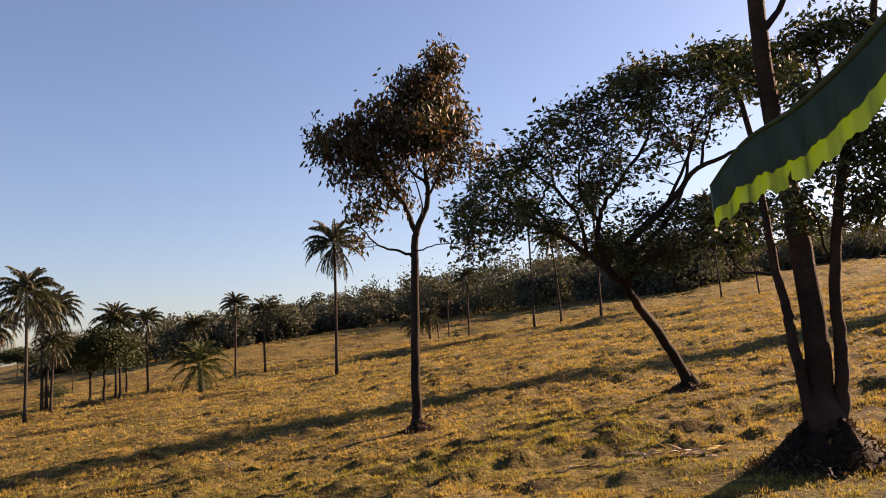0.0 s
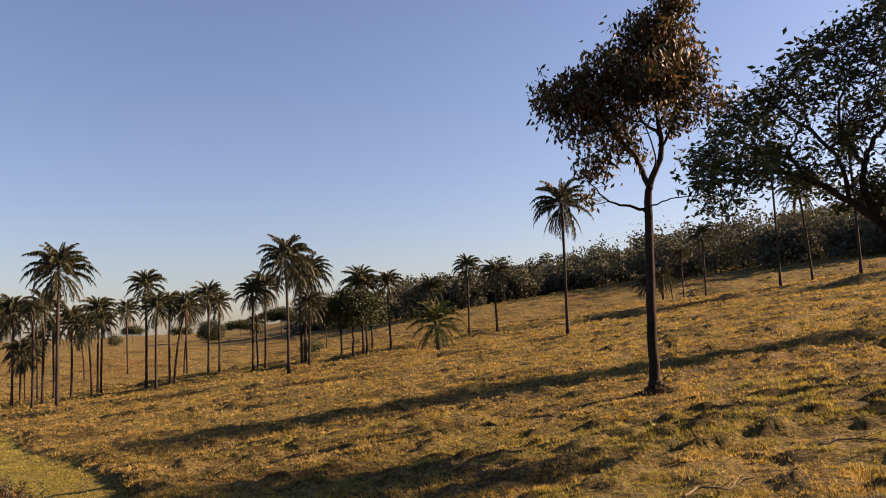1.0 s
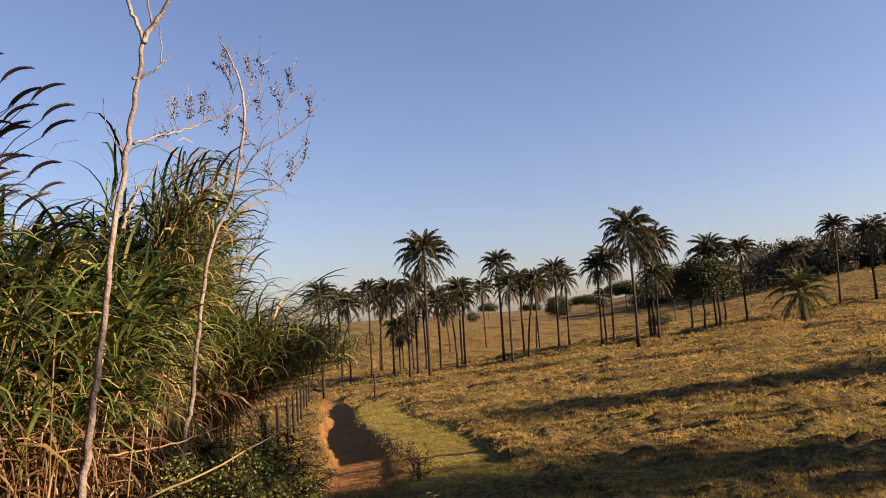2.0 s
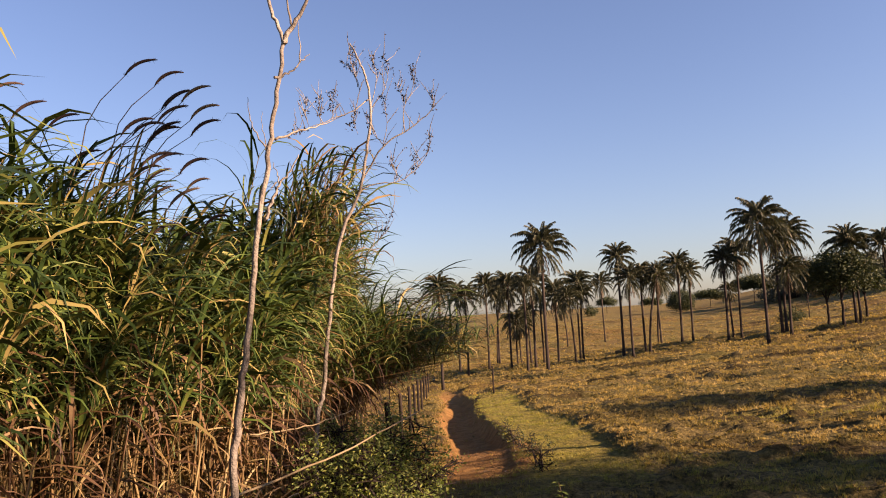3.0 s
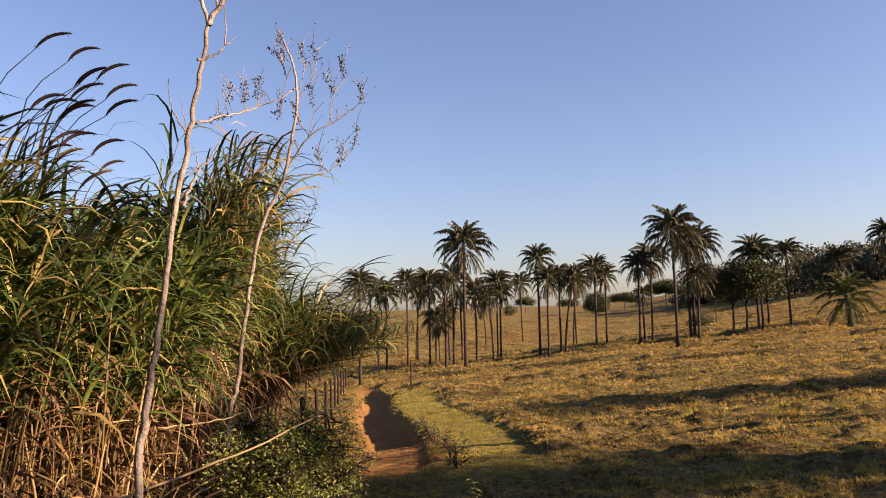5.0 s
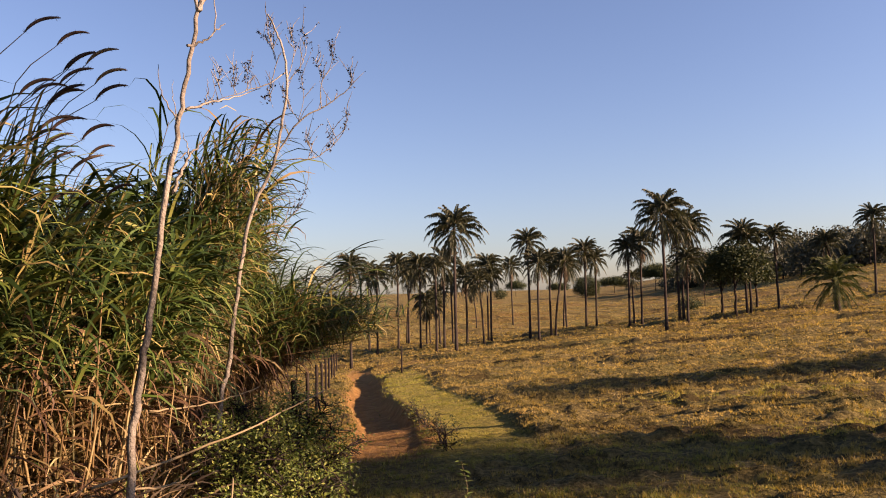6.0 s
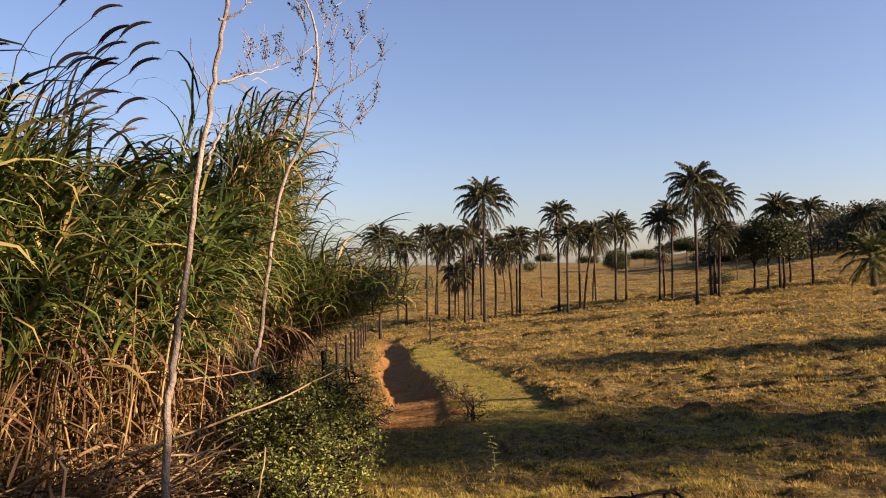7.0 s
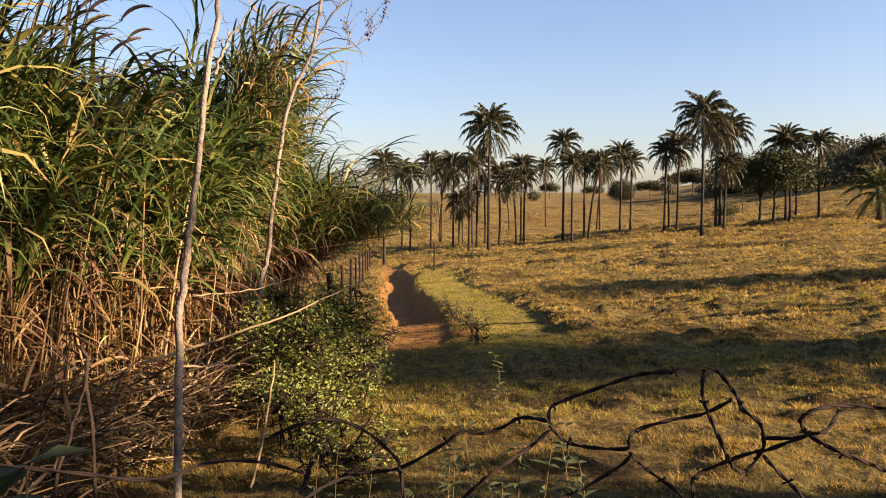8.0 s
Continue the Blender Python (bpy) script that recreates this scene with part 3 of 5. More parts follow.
def leaning_tree():
    """A tree that leans far over to one side under a wide, flat crown of fine leaves."""
    x, y = 4.19, 14.33
    ob = empty("tree", x, y, surface(x, y), "leaning pasture tree with bare spreading limbs and wide dark crown", "tree")
    rng, rs = random.Random(7), np.random.default_rng(7)
    g, tw = Geo(), Geo()
    lines = [limb(g, [(0.12, 0.00, -0.20), (-0.00, -0.01, 0.10), (-0.50, -0.59, 0.83), (-1.12, -1.47, 1.51), (-1.50, -1.97, 1.92), (-2.00, -2.13, 2.35), (-2.69, -2.09, 2.83), (-3.43, -2.09, 2.98), (-4.24, -2.00, 3.19)], 0.125, 0.014, rng, 9, 0.02)]
    g.tube([(0.10, 0.00, -0.15), (0.05, -0.00, 0.05), (-0.10, -0.08, 0.30)], [0.2, 0.16, 0.12], 9)
    for joints, r in (
        ([(-1.38, -1.86, 1.80), (-1.32, -2.26, 2.48), (-0.71, -2.42, 3.06), (-0.22, -2.59, 3.55), (0.33, -2.76, 3.76)], 0.085),
        ([(-1.40, -2.18, 2.16), (-0.77, -2.09, 2.75), (-0.31, -2.00, 3.43), (-0.08, -2.00, 4.36)], 0.06),
        ([(-1.69, -2.09, 2.08), (-1.83, -2.13, 2.50), (-1.77, -2.13, 2.94), (-1.47, -2.17, 3.43), (-0.98, -2.26, 4.02), (-0.77, -2.26, 4.69)], 0.06),
        ([(-1.41, -2.04, 1.92), (-0.87, -2.51, 2.34), (-0.52, -2.68, 2.29), (-0.10, -2.76, 2.41)], 0.045),
    ) + (
        ([(-2.29, -2.09, 2.58), (-2.72, -2.00, 3.09), (-2.63, -2.00, 3.38), (-2.46, -2.00, 3.76), (-2.55, -2.00, 4.36)], 0.035),
        ([(-1.79, -2.13, 2.92), (-2.04, -2.00, 3.43), (-1.87, -1.92, 4.19), (-1.62, -1.92, 4.69)], 0.035),
        ([(-2.00, -2.13, 2.35), (-2.21, -2.76, 2.92), (-2.80, -3.02, 3.51), (-3.31, -3.10, 3.93)], 0.04),
        ([(-0.71, -2.42, 3.06), (-0.43, -2.85, 3.76), (-0.18, -3.10, 4.36)], 0.035),
        ([(-2.69, -2.09, 2.83), (-3.05, -1.75, 3.26), (-3.65, -1.58, 3.68)], 0.028),
        ([(-3.14, -2.09, 2.92), (-3.39, -2.26, 2.75), (-3.65, -2.34, 2.79)], 0.016),
        ([(-0.22, -2.59, 3.55), (-0.01, -2.59, 4.19), (0.33, -2.59, 4.95)], 0.03),
        ([(-1.4, -2.1, 2.0), (-0.4, -1.5, 2.45), (0.6, -0.9, 2.8), (1.4, -0.3, 3.1)], 0.05),
    ):
        lines.append(side_limb(joints, r, rng, ob, 0.03))
    # a wide dome of small clumps over a hollow of bare limbs
    clumps = []
    for i in range(400):
        u = rs.random()
        px = -4.1 + 5.7 * u
        top = 3.0 + 2.7 * math.sin(min(1.0, 0.04 + 1.15 * u) * math.pi / 2) ** 0.75
        drop = rs.random() ** 1.4 * (0.75 + 1.1 * math.sin(math.pi * min(1, u + 0.08)))
        py = -2.45 + rs.normal() * 0.8
        # scaled along the camera's first sight lines, so the outline fits its view
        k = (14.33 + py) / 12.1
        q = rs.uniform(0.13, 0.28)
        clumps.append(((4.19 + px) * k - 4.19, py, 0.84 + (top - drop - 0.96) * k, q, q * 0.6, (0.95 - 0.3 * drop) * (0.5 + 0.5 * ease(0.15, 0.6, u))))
    for i in range(60):
        end = Vector(clumps[6 * i][:3])
        root = min((v for line in lines[1:] for v in line[4:]), key=lambda v: (v - end).length + 1.5 * max(0, v.z - end.z))
        if 0.25 < (root - end).length < 1.9:
            lines.append(side_limb([root, root.lerp(end, 0.5) + rand_way(rng) * 0.12 + Vector((0, 0, 0.06)), end], 0.013, rng, ob, 0.015))
    low = []
    for i in range(26):
        px = rs.uniform(-3.2, 0.6)
        low.append((px, -2.3 + rs.normal() * 0.5, 2.25 + 0.22 * abs(px + 1.2) + rs.uniform(0, 0.7), 0.26, 0.15, 0.5))
    # low clumps added to thicken the shadow band that the crown throws
    low += [
        (1.0, -0.9, 3.0, 0.6, 0.3, 0.6), (1.5, -0.4, 3.2, 0.6, 0.3, 0.6), (0.6, -0.2, 3.1, 0.6, 0.3, 0.6), (1.2, 0.3, 3.4, 0.6, 0.3, 0.6), (0.3, -2.7, 2.3, 0.45, 0.25, 0.4), (0.8, -2.6, 2.5, 0.4, 0.25, 0.45), (1.3, -2.4, 2.5, 0.45, 0.25, 0.45), (1.7, -1.8, 2.7, 0.5, 0.3, 0.45), (-0.5, -1.6, 2.4, 0.5, 0.25, 0.9),
        (-1.6, -1.2, 2.5, 0.5, 0.25, 0.9), (0.2, -1.3, 2.6, 0.5, 0.25, 0.4), (-2.2, -0.6, 2.9, 0.55, 0.28, 0.55), (-1.2, -0.4, 2.8, 0.55, 0.28, 0.55), (-0.3, -0.6, 2.9, 0.55, 0.28, 0.55), (0.5, -0.9, 3.0, 0.5, 0.28, 0.4), (-1.0, -1.6, 3.1, 0.55, 0.28, 0.5),
    ]
    for i in range(8):
        low.append((rs.uniform(-1.6, -0.7), -2.2 + rs.normal() * 0.3, rs.uniform(2.0, 2.4), 0.22, 0.14, 0.8))
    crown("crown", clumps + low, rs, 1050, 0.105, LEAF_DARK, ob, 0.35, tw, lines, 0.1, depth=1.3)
    part("twigwork", tw, BARK, ob)
    part("trunk", g, BARK, ob)


def triple_tree():
    """A big tree of three stems from one stool, the middle one by far the thickest."""
    x, y = 3.40, 7.20
    ob = empty("tree", x, y, 0.99, "large three-stemmed dark tree rising from a shaded earthy mound", "tree")
    ob.scale = (0.725, 0.725, 0.725)
    rng, rs = random.Random(9), np.random.default_rng(9)
    g1, g2, g3, gt, tw = Geo(), Geo(), Geo(), Geo(), Geo()
    lines = [
        limb(g1, [(0.08, -0.02, -0.2), (0.08, -0.05, 0.2), (0.1, -0.08, 0.91), (0.06, -0.06, 1.81), (0.0, -0.06, 2.87), (-0.12, -0.03, 4.15), (-0.15, -0.03, 5.62), (-0.1, -0.04, 7.4), (0.1, 0, 8.6)], 0.19, 0.09, rng, 12, 0.012),
        limb(g2, [(-0.1, -0.1, -0.2), (-0.14, -0.1, 0.4), (-0.21, -0.1, 0.95), (-0.24, -0.08, 1.4), (-0.3, -0.04, 1.9), (-0.36, 0.0, 2.91), (-0.36, 0.04, 3.5), (-0.5, 0.1, 4.4)], 0.085, 0.035, rng, 9, 0.015),
        limb(g3, [(0.26, -0.15, -0.2), (0.3, -0.17, 0.25), (0.35, -0.2, 0.9), (0.34, -0.22, 1.47), (0.44, -0.29, 2.34), (0.59, -0.36, 3.06), (0.78, -0.46, 3.93), (1.02, -0.59, 4.6), (1.2, -0.6, 5.6)], 0.1, 0.04, rng, 9, 0.015),
    ]
    gt.tube([(0.07, -0.1, -0.5), (0.07, -0.1, -0.2), (0.07, -0.09, 0.02), (0.07, -0.08, 0.25)], [0.3, 0.27, 0.24, 0.14], 12)
    for joints, r in (
        ([(-0.28, -0.02, 1.75), (-0.46, 0.09, 1.8), (-0.72, 0.15, 1.9), (-0.8, 0.2, 2.25)], 0.03), ([(-0.09, -0.06, 2.9), (0.25, -0.3, 3.5), (0.4, -0.4, 4.2), (0.4, -0.3, 4.9)], 0.05),
        ([(0.44, -0.29, 2.3), (0.7, -0.5, 2.6), (1.1, -0.7, 2.9)], 0.03), ([(0.59, -0.36, 3.0), (0.4, -0.7, 3.5), (0.3, -0.8, 4.1)], 0.028), ([(0.78, -0.46, 3.9), (1.2, -0.6, 4.2), (1.7, -0.8, 4.6)], 0.035),
        ([(-0.15, -0.03, 5.0), (0.3, -0.2, 5.7), (0.6, -0.3, 6.5)], 0.06), ([(-0.12, 0, 6.0), (-0.7, 0.3, 6.9), (-1.0, 0.4, 7.6)], 0.05), ([(0.25, -0.3, 3.2), (0.3, -0.35, 2.9), (0.5, -0.5, 2.7)], 0.02), ([(0.32, -0.2, 1.9), (0.1, -0.5, 2.4), (-0.1, -0.6, 2.6)], 0.02),
    ):
        lines.append(side_limb(joints, r, rng, ob, 0.02))
    crown("crown", [
        (0.38, -0.27, 4.85, 0.34, 0.34, 0.6), (0.8, -0.48, 4.85, 0.4, 0.36, 0.6), (1.05, -0.6, 4.3, 0.4, 0.42, 0.6), (0.28, -0.2, 4.1, 0.3, 0.35, 0.7), (0.8, -0.45, 2.6, 0.32, 0.32, 0.9), (0.0, -0.25, 2.5, 0.28, 0.2, 0.7),
    ] + [
        (-0.72, 0.2, 2.3, 0.3, 0.2, 0.8), (0.45, -0.4, 3.15, 0.35, 0.35, 0.4), (0.95, -0.55, 3.35, 0.35, 0.4, 0.8), (1.45, -0.8, 4.4, 0.45, 0.45, 0.9), (1.2, -0.7, 2.95, 0.35, 0.3, 0.8), (0.5, -0.3, 6.5, 0.4, 0.3, 0.3), (-0.9, 0.4, 7.6, 0.5, 0.4, 0.4),
        (0.2, 0.0, 8.7, 0.7, 0.5, 0.4), (1.2, -0.6, 5.8, 0.4, 0.3, 0.3), (0.2, -0.5, 3.6, 0.3, 0.3, 0.4), (-0.45, 0.1, 4.4, 0.25, 0.25, 0.5), (-0.1, -0.5, 2.75, 0.25, 0.18, 0.6),
    ], rs, 2300, 0.11, LEAF_DARK, ob, 0.7, tw, lines, 0.25)
    part("twigwork", tw, BARK, ob)
    part("stem", g1, BARK_WARM, ob, "thick dark middle stem")
    part("stem", g2, BARK_WARM, ob)
    part("stem", g3, BARK_WARM, ob)
    part("stool", gt, BARK_WARM, ob, "swollen dark base")


lone_tree()
leaning_tree()
triple_tree()


def litter_mound(x, y, r, h, label, seed):
    """A low heap of dark earth and dead leaves round the foot of a tree."""
    rng, rs = random.Random(seed), np.random.default_rng(seed)
    z = ground_z(x, y)
    ob = empty("earth_mound", x, y, z, label, "mound", "mounds round tree feet")
    g = Geo()
    rings, sides = 7, 26
    g.v.append(Vector((0, 0, h)))
    for i in range(1, rings + 1):
        for k in range(sides):
            a = 2 * math.pi * k / sides
            q = r * i / rings * (1 + 0.16 * noise.noise(Vector((math.cos(a) * 1.5, math.sin(a) * 1.5, seed))))
            px, py = q * math.cos(a), q * math.sin(a)
            pz = h * (1 - ease(0, 1, i / rings)) + 0.22 * h * rng.gauss(0, 1) * (1 - i / rings) - (0.1 if i == rings else 0)
            g.v.append(Vector((px, py, surface(x + px, y + py) - z + pz)))
    for k in range(sides):
        g.f.append((0, 1 + k, 1 + (k + 1) % sides))
        for i in range(rings - 1):
            q = 1 + i * sides
            g.f.append((q + k, q + sides + k, q + sides + (k + 1) % sides, q + (k + 1) % sides))
    part("soil", g, DUFF, ob)
    n = int(4200 * r * r)
    a, q = rs.uniform(0, 6.28, n), r * 1.15 * np.sqrt(rs.random(n))
    px, py = q * np.cos(a), q * np.sin(a)
    pz = np.array([surface(x + u, y + v) - z + h * (1 - ease(0, 1, math.hypot(u, v) / r)) for u, v in zip(px, py)])
    way, side = leaf_ways(rs, n, -0.3)
    part("dead_leaves", leaves_mesh("dead_leaves", np.stack([px, py, pz], 1), way, side, rs.uniform(0.04, 0.1, n), rs.uniform(0.015, 0.035, n), DEAD_LEAF), None, ob)


litter_mound(3.44, 7.12, 0.62, 0.42, "dark mound of earth and dead leaves under the stems", 3)
litter_mound(-0.83, 13.72, 0.32, 0.16, "small dark heap of soil at a trunk foot", 5)
litter_mound(4.15, 14.3, 0.4, 0.16, "small dark heap of soil at a trunk foot", 6)


def shade_tree(x, y, h, seed):
    pasture_tree(x, y, h, [(0, 0, h * 0.85, 1.7, 1.2, 1.0), (1.0, 0.5, h * 0.7, 1.6, 1.2, 1.0), (-1.1, -0.4, h * 0.72, 1.6, 1.3, 1.0), (0.2, -0.9, h * 0.6, 1.5, 1.0, 0.9)], "tall dark tree out of view, shading the pasture", seed, 0.16, 140)


def pasture_tree(x, y, h, blobs, label, seed, leaf=0.22, per=120, material=None, trunk_r=0.12):
    ob = empty("tree", x, y, surface(x, y), label, "tree", "trees among the palms")
    rng, rs = random.Random(seed), np.random.default_rng(seed)
    g = Geo()
    fork = h * 0.42
    lines = [limb(g, [(0, 0, -0.15), (0.05, 0, fork * 0.5), (0.0, 0.05, fork), (0.1, 0, h * 0.8)], trunk_r, trunk_r * 0.3, rng, 7, 0.03)]
    for bx, by, bz, rx, rz, fill in blobs:
        lines.append(limb(g, [(0, 0, fork * rng.uniform(0.7, 1.0)), (bx * 0.45, by * 0.45, (fork + bz) / 2), (bx, by, bz)], trunk_r * 0.5, 0.02, rng, 5, 0.04))
    crown("crown", blobs, rs, per, leaf, material or LEAF_DARK, ob, 0.3, None, None, 0.35)
    part("trunk", g, BARK, ob)
    return ob


def round_bush(x, y, r, label, seed, leaf=0.16):
    ob = empty("bush", x, y, surface(x, y), label, "bush")
    rng, rs = random.Random(seed), np.random.default_rng(seed)
    g = Geo()
    for i in range(7):
        a = i * 0.9
        limb(g, [(0, 0, -0.05), (0.2 * r * math.cos(a), 0.2 * r * math.sin(a), 0.4 * r), (0.6 * r * math.cos(a), 0.6 * r * math.sin(a), 1.0 * r)], 0.03, 0.008, rng, 5, 0.02, 3)
    crown("foliage", [(0, 0, r * 0.85, r * 0.95, r * 0.75, 1.0), (r * 0.45, 0.1, r * 0.6, r * 0.6, r * 0.5, 1.0), (-r * 0.5, 0, r * 0.65, r * 0.6, r * 0.5, 1.0)], rs, 150 if r < 2 else 14, leaf, LEAF_DARK, ob, 0.1, None, None, 0.5)
    part("branchwork", g, BARK, ob)


pasture_tree(-24.7, 50.8, 5.7, [(0, 0, 4.1, 1.6, 1.1, 0.9), (1.1, 0.2, 3.4, 1.2, 1.0, 0.9), (-1.1, -0.2, 3.5, 1.2, 1.0, 0.9)], "dark rounded broadleaf tree standing among slender palms", 31)
pasture_tree(-28.2, 55.8, 5.5, [(0, 0, 4.0, 1.5, 1.1, 0.9), (1.0, 0.2, 3.3, 1.1, 0.9, 0.9), (-1.0, -0.2, 3.4, 1.1, 0.9, 0.9)], "spreading dark tree with a thin crooked trunk", 32)
pasture_tree(-26.4, 57.8, 4.9, [(0, 0, 3.5, 1.1, 1.0, 0.9), (0.8, 0.2, 2.9, 0.8, 0.8, 0.9), (-0.8, -0.2, 3.0, 0.8, 0.8, 0.9)], "olive-green small tree beside the palms", 33)
pasture_tree(-40.6, 76.6, 6.1, [(0, 0, 4.4, 1.0, 1.2, 0.25), (0.7, 0.2, 3.6, 0.8, 1.0, 0.25), (-0.7, -0.2, 3.8, 0.8, 1.0, 0.25)], "sparse brownish pasture tree with thin branches", 34, 0.12, 150, LEAF_RUST, 0.07)
pasture_tree(-108.2, 201.5, 11.8, [(0, 0, 8.5, 4.0, 2.4, 0.25), (2.8, 0.2, 7.1, 3.0, 2.0, 0.25), (-2.8, -0.2, 7.3, 3.0, 2.0, 0.25)], "sparse brownish pasture tree with thin branches", 35, 0.12, 150, LEAF_RUST, 0.07)
pasture_tree(-189.3, 215.6, 6.3, [(0, 0, 4.6, 3.2, 1.3, 0.9), (2.2, 0.2, 3.8, 2.4, 1.1, 0.9), (-2.2, -0.2, 3.9, 2.4, 1.1, 0.9)], "umbrella-shaped tree on the far slope", 36, 0.4, 26)
pasture_tree(-176.4, 225.0, 5.1, [(0, 0, 3.6, 3.4, 1.0, 0.9), (2.3, 0.2, 3.0, 2.5, 0.9, 0.9), (-2.3, -0.2, 3.1, 2.5, 0.9, 0.9)], "low wide tree on the far slope", 37, 0.4, 26)
pasture_tree(-150.0, 221.5, 5.9, [(0, 0, 4.3, 4.7, 1.2, 0.9), (3.3, 0.2, 3.5, 3.5, 1.0, 0.9), (-3.3, -0.2, 3.7, 3.5, 1.0, 0.9)], "low wide tree on the far slope", 38, 0.4, 26)
pasture_tree(-117.7, 194.3, 8.4, [(0, 0, 6.0, 4.7, 1.7, 0.9), (3.2, 0.2, 5.0, 3.5, 1.4, 0.9), (-3.2, -0.2, 5.2, 3.5, 1.4, 0.9)], "broad dark tree on the far slope", 39, 0.4, 26)
round_bush(-41.3, 74.7, 1.38, "round grey-green bush at the foot of the palms", 41)
round_bush(-143.1, 196.4, 4.30, "wide dark thicket on the far slope", 42, leaf=0.4)
round_bush(-173.2, 189.7, 2.27, "low dark thicket on the far slope", 43, leaf=0.4)
shade_tree(24.2, 34.8, 13.5, 61)
shade_tree(29.0, 35.2, 9.5, 62)
# added out of view to deepen the shadow band the leaning tree throws
pasture_tree(15.5, 19.6, 9.4, [(0, 0, 7.7, 1.3, 0.65, 1.0), (-0.4, 0.65, 7.8, 1.1, 0.65, 1.0), (0.55, -0.9, 7.5, 1.1, 0.6, 1.0), (0.3, 0.2, 7.2, 1.1, 0.6, 1.0)], "tall dark tree out of view, shading the pasture", 63, 0.16, 160)

# ---- the wooded hill and the far skyline ----
def wood_edge(az):
    """How far off the wood begins in each direction from the camera, set to fit its view."""
    return float(np.interp(az, (-46, -28, -15, -3, 5, 10, 18, 28, 38), (205, 200, 140, 160, 182, 188, 165, 205, 260)))


def woodland():
    rs = np.random.default_rng(21)
    g = Geo()
    p, size, out = [], [], []
    for i in range(560):
        az = rs.uniform(-46, 30)
        near = wood_edge(az)
        r = near + (345 - near) * (0.35 * rs.random() ** 2.2 if i % 2 else rs.random())
        x, y = -r * math.sin(radians(az)), r * math.cos(radians(az))
        z = ground_z(x, y)
        h = rs.uniform(5.0, 10.5) * (1.18 if rs.random() < 0.12 else 1.0)
        if -16 < az < 8 and r < near + 25:
            h *= 1.3
        elif az < -18:
            h *= 0.85
        w = h * rs.uniform(0.42, 0.62)
        g.tube([(x, y, z - 0.3), (x + rs.normal() * 0.2, y, z + h * 0.6)], [0.2, 0.1], 4, False)
        for k in range(rs.integers(4, 7)):
            c = np.array([x, y, z + h * rs.uniform(0.12, 0.78)]) + rs.normal(size=3) * [w * 0.5, w * 0.5, h * 0.05]
            n = 130
            d = unit(rs.normal(size=(n, 3))) * rs.uniform(0.5, 1.0, (n, 1))
            d[:, 2] *= 0.8
            p.append(c + d * w * rs.uniform(0.45, 0.75))
            out.append(d)
            size.append(rs.uniform(0.45, 0.85, n) * (0.6 + 0.4 * r / 180))
    p, size = np.concatenate(p), np.concatenate(size)
    out = unit(np.concatenate(out) + rs.normal(size=p.shape) * 0.45)
    a = unit(np.cross(out, rs.normal(size=p.shape)))
    s = np.cross(out, a)
    ob = empty("woodland", 0, 0, 0, "grey-green wood covering the far hillside, leaf colour greyed for haze", "woodland", kind="stuff")
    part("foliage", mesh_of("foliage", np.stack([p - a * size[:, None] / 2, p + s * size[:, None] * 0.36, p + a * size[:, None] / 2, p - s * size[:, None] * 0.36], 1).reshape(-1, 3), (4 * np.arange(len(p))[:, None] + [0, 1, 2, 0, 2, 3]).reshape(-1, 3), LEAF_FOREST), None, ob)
    part("trunks", g, BARK, ob)


woodland()


# ---- the cane thicket along the fence ----
ALONG, ACROSS = Vector((-0.826, 0.563, 0)), Vector((0.563, 0.826, 0))


def fence_spot(s, c):
    """A place s metres along the fence line and c metres to its field side."""
    return -0.826 * s + 0.563 * c, 0.563 * s + 0.826 * c


def blades_mesh(name, p, h, rise, bend, length, width, material, rs, segs=6, roll=0.5, power=1.3):
    """Arching blades: each leaves p towards the level direction h at the angle rise and bends by bend (radians) over its length."""
    n = len(p)
    length, width = np.broadcast_to(length, n), np.broadcast_to(width, n)
    up = np.array([0, 0, 1.0])
    side0 = unit(np.cross(h, up))
    q, v = p.copy(), []
    tw = rs.normal(size=n) * roll
    for i in range(segs + 1):
        u = i / segs
        a = rise - bend * u**power
        d = h * np.cos(a)[:, None] + up * np.sin(a)[:, None]
        nrm = np.cross(side0, d)
        t = tw * (0.4 + u)
        side = side0 * np.cos(t)[:, None] + nrm * np.sin(t)[:, None]
        w = width * (0.55 + 0.45 * min(1, u * 4)) * (1 - u**2.2)
        if i < segs:
            v += [q - side * w[:, None] / 2, q + side * w[:, None] / 2]
        else:
            v += [q]
        q = q + d * (length / segs)[:, None]
    k = 2 * segs + 1
    v = np.stack(v, 1).reshape(-1, 3)
    tri = []
    for i in range(segs - 1):
        b = 2 * i
        tri += [(b, b + 1, b + 3), (b, b + 3, b + 2)]
    b = 2 * (segs - 1)
    tri += [(b, b + 1, b + 2)]
    f = (np.array(tri)[None] + k * np.arange(n)[:, None, None]).reshape(-1, 3)
    return mesh_of(name, v, f, material)


def thicket_front(s):
    return -2.6 + 1.1 * ease(4.5, 8, s) + 0.2 * ease(8, 13, s) - 0.9 * ease(8.6, 10, s) * (1 - ease(13, 15.5, s))


def cane_height(s):
    return float(np.interp(s, (1, 4.2, 5, 6, 6.5, 8, 9, 10.4, 12.5, 15.5), (3.45, 3.5, 3.75, 3.55, 3.4, 3.3, 3.5, 4.0, 4.0, 3.6)))


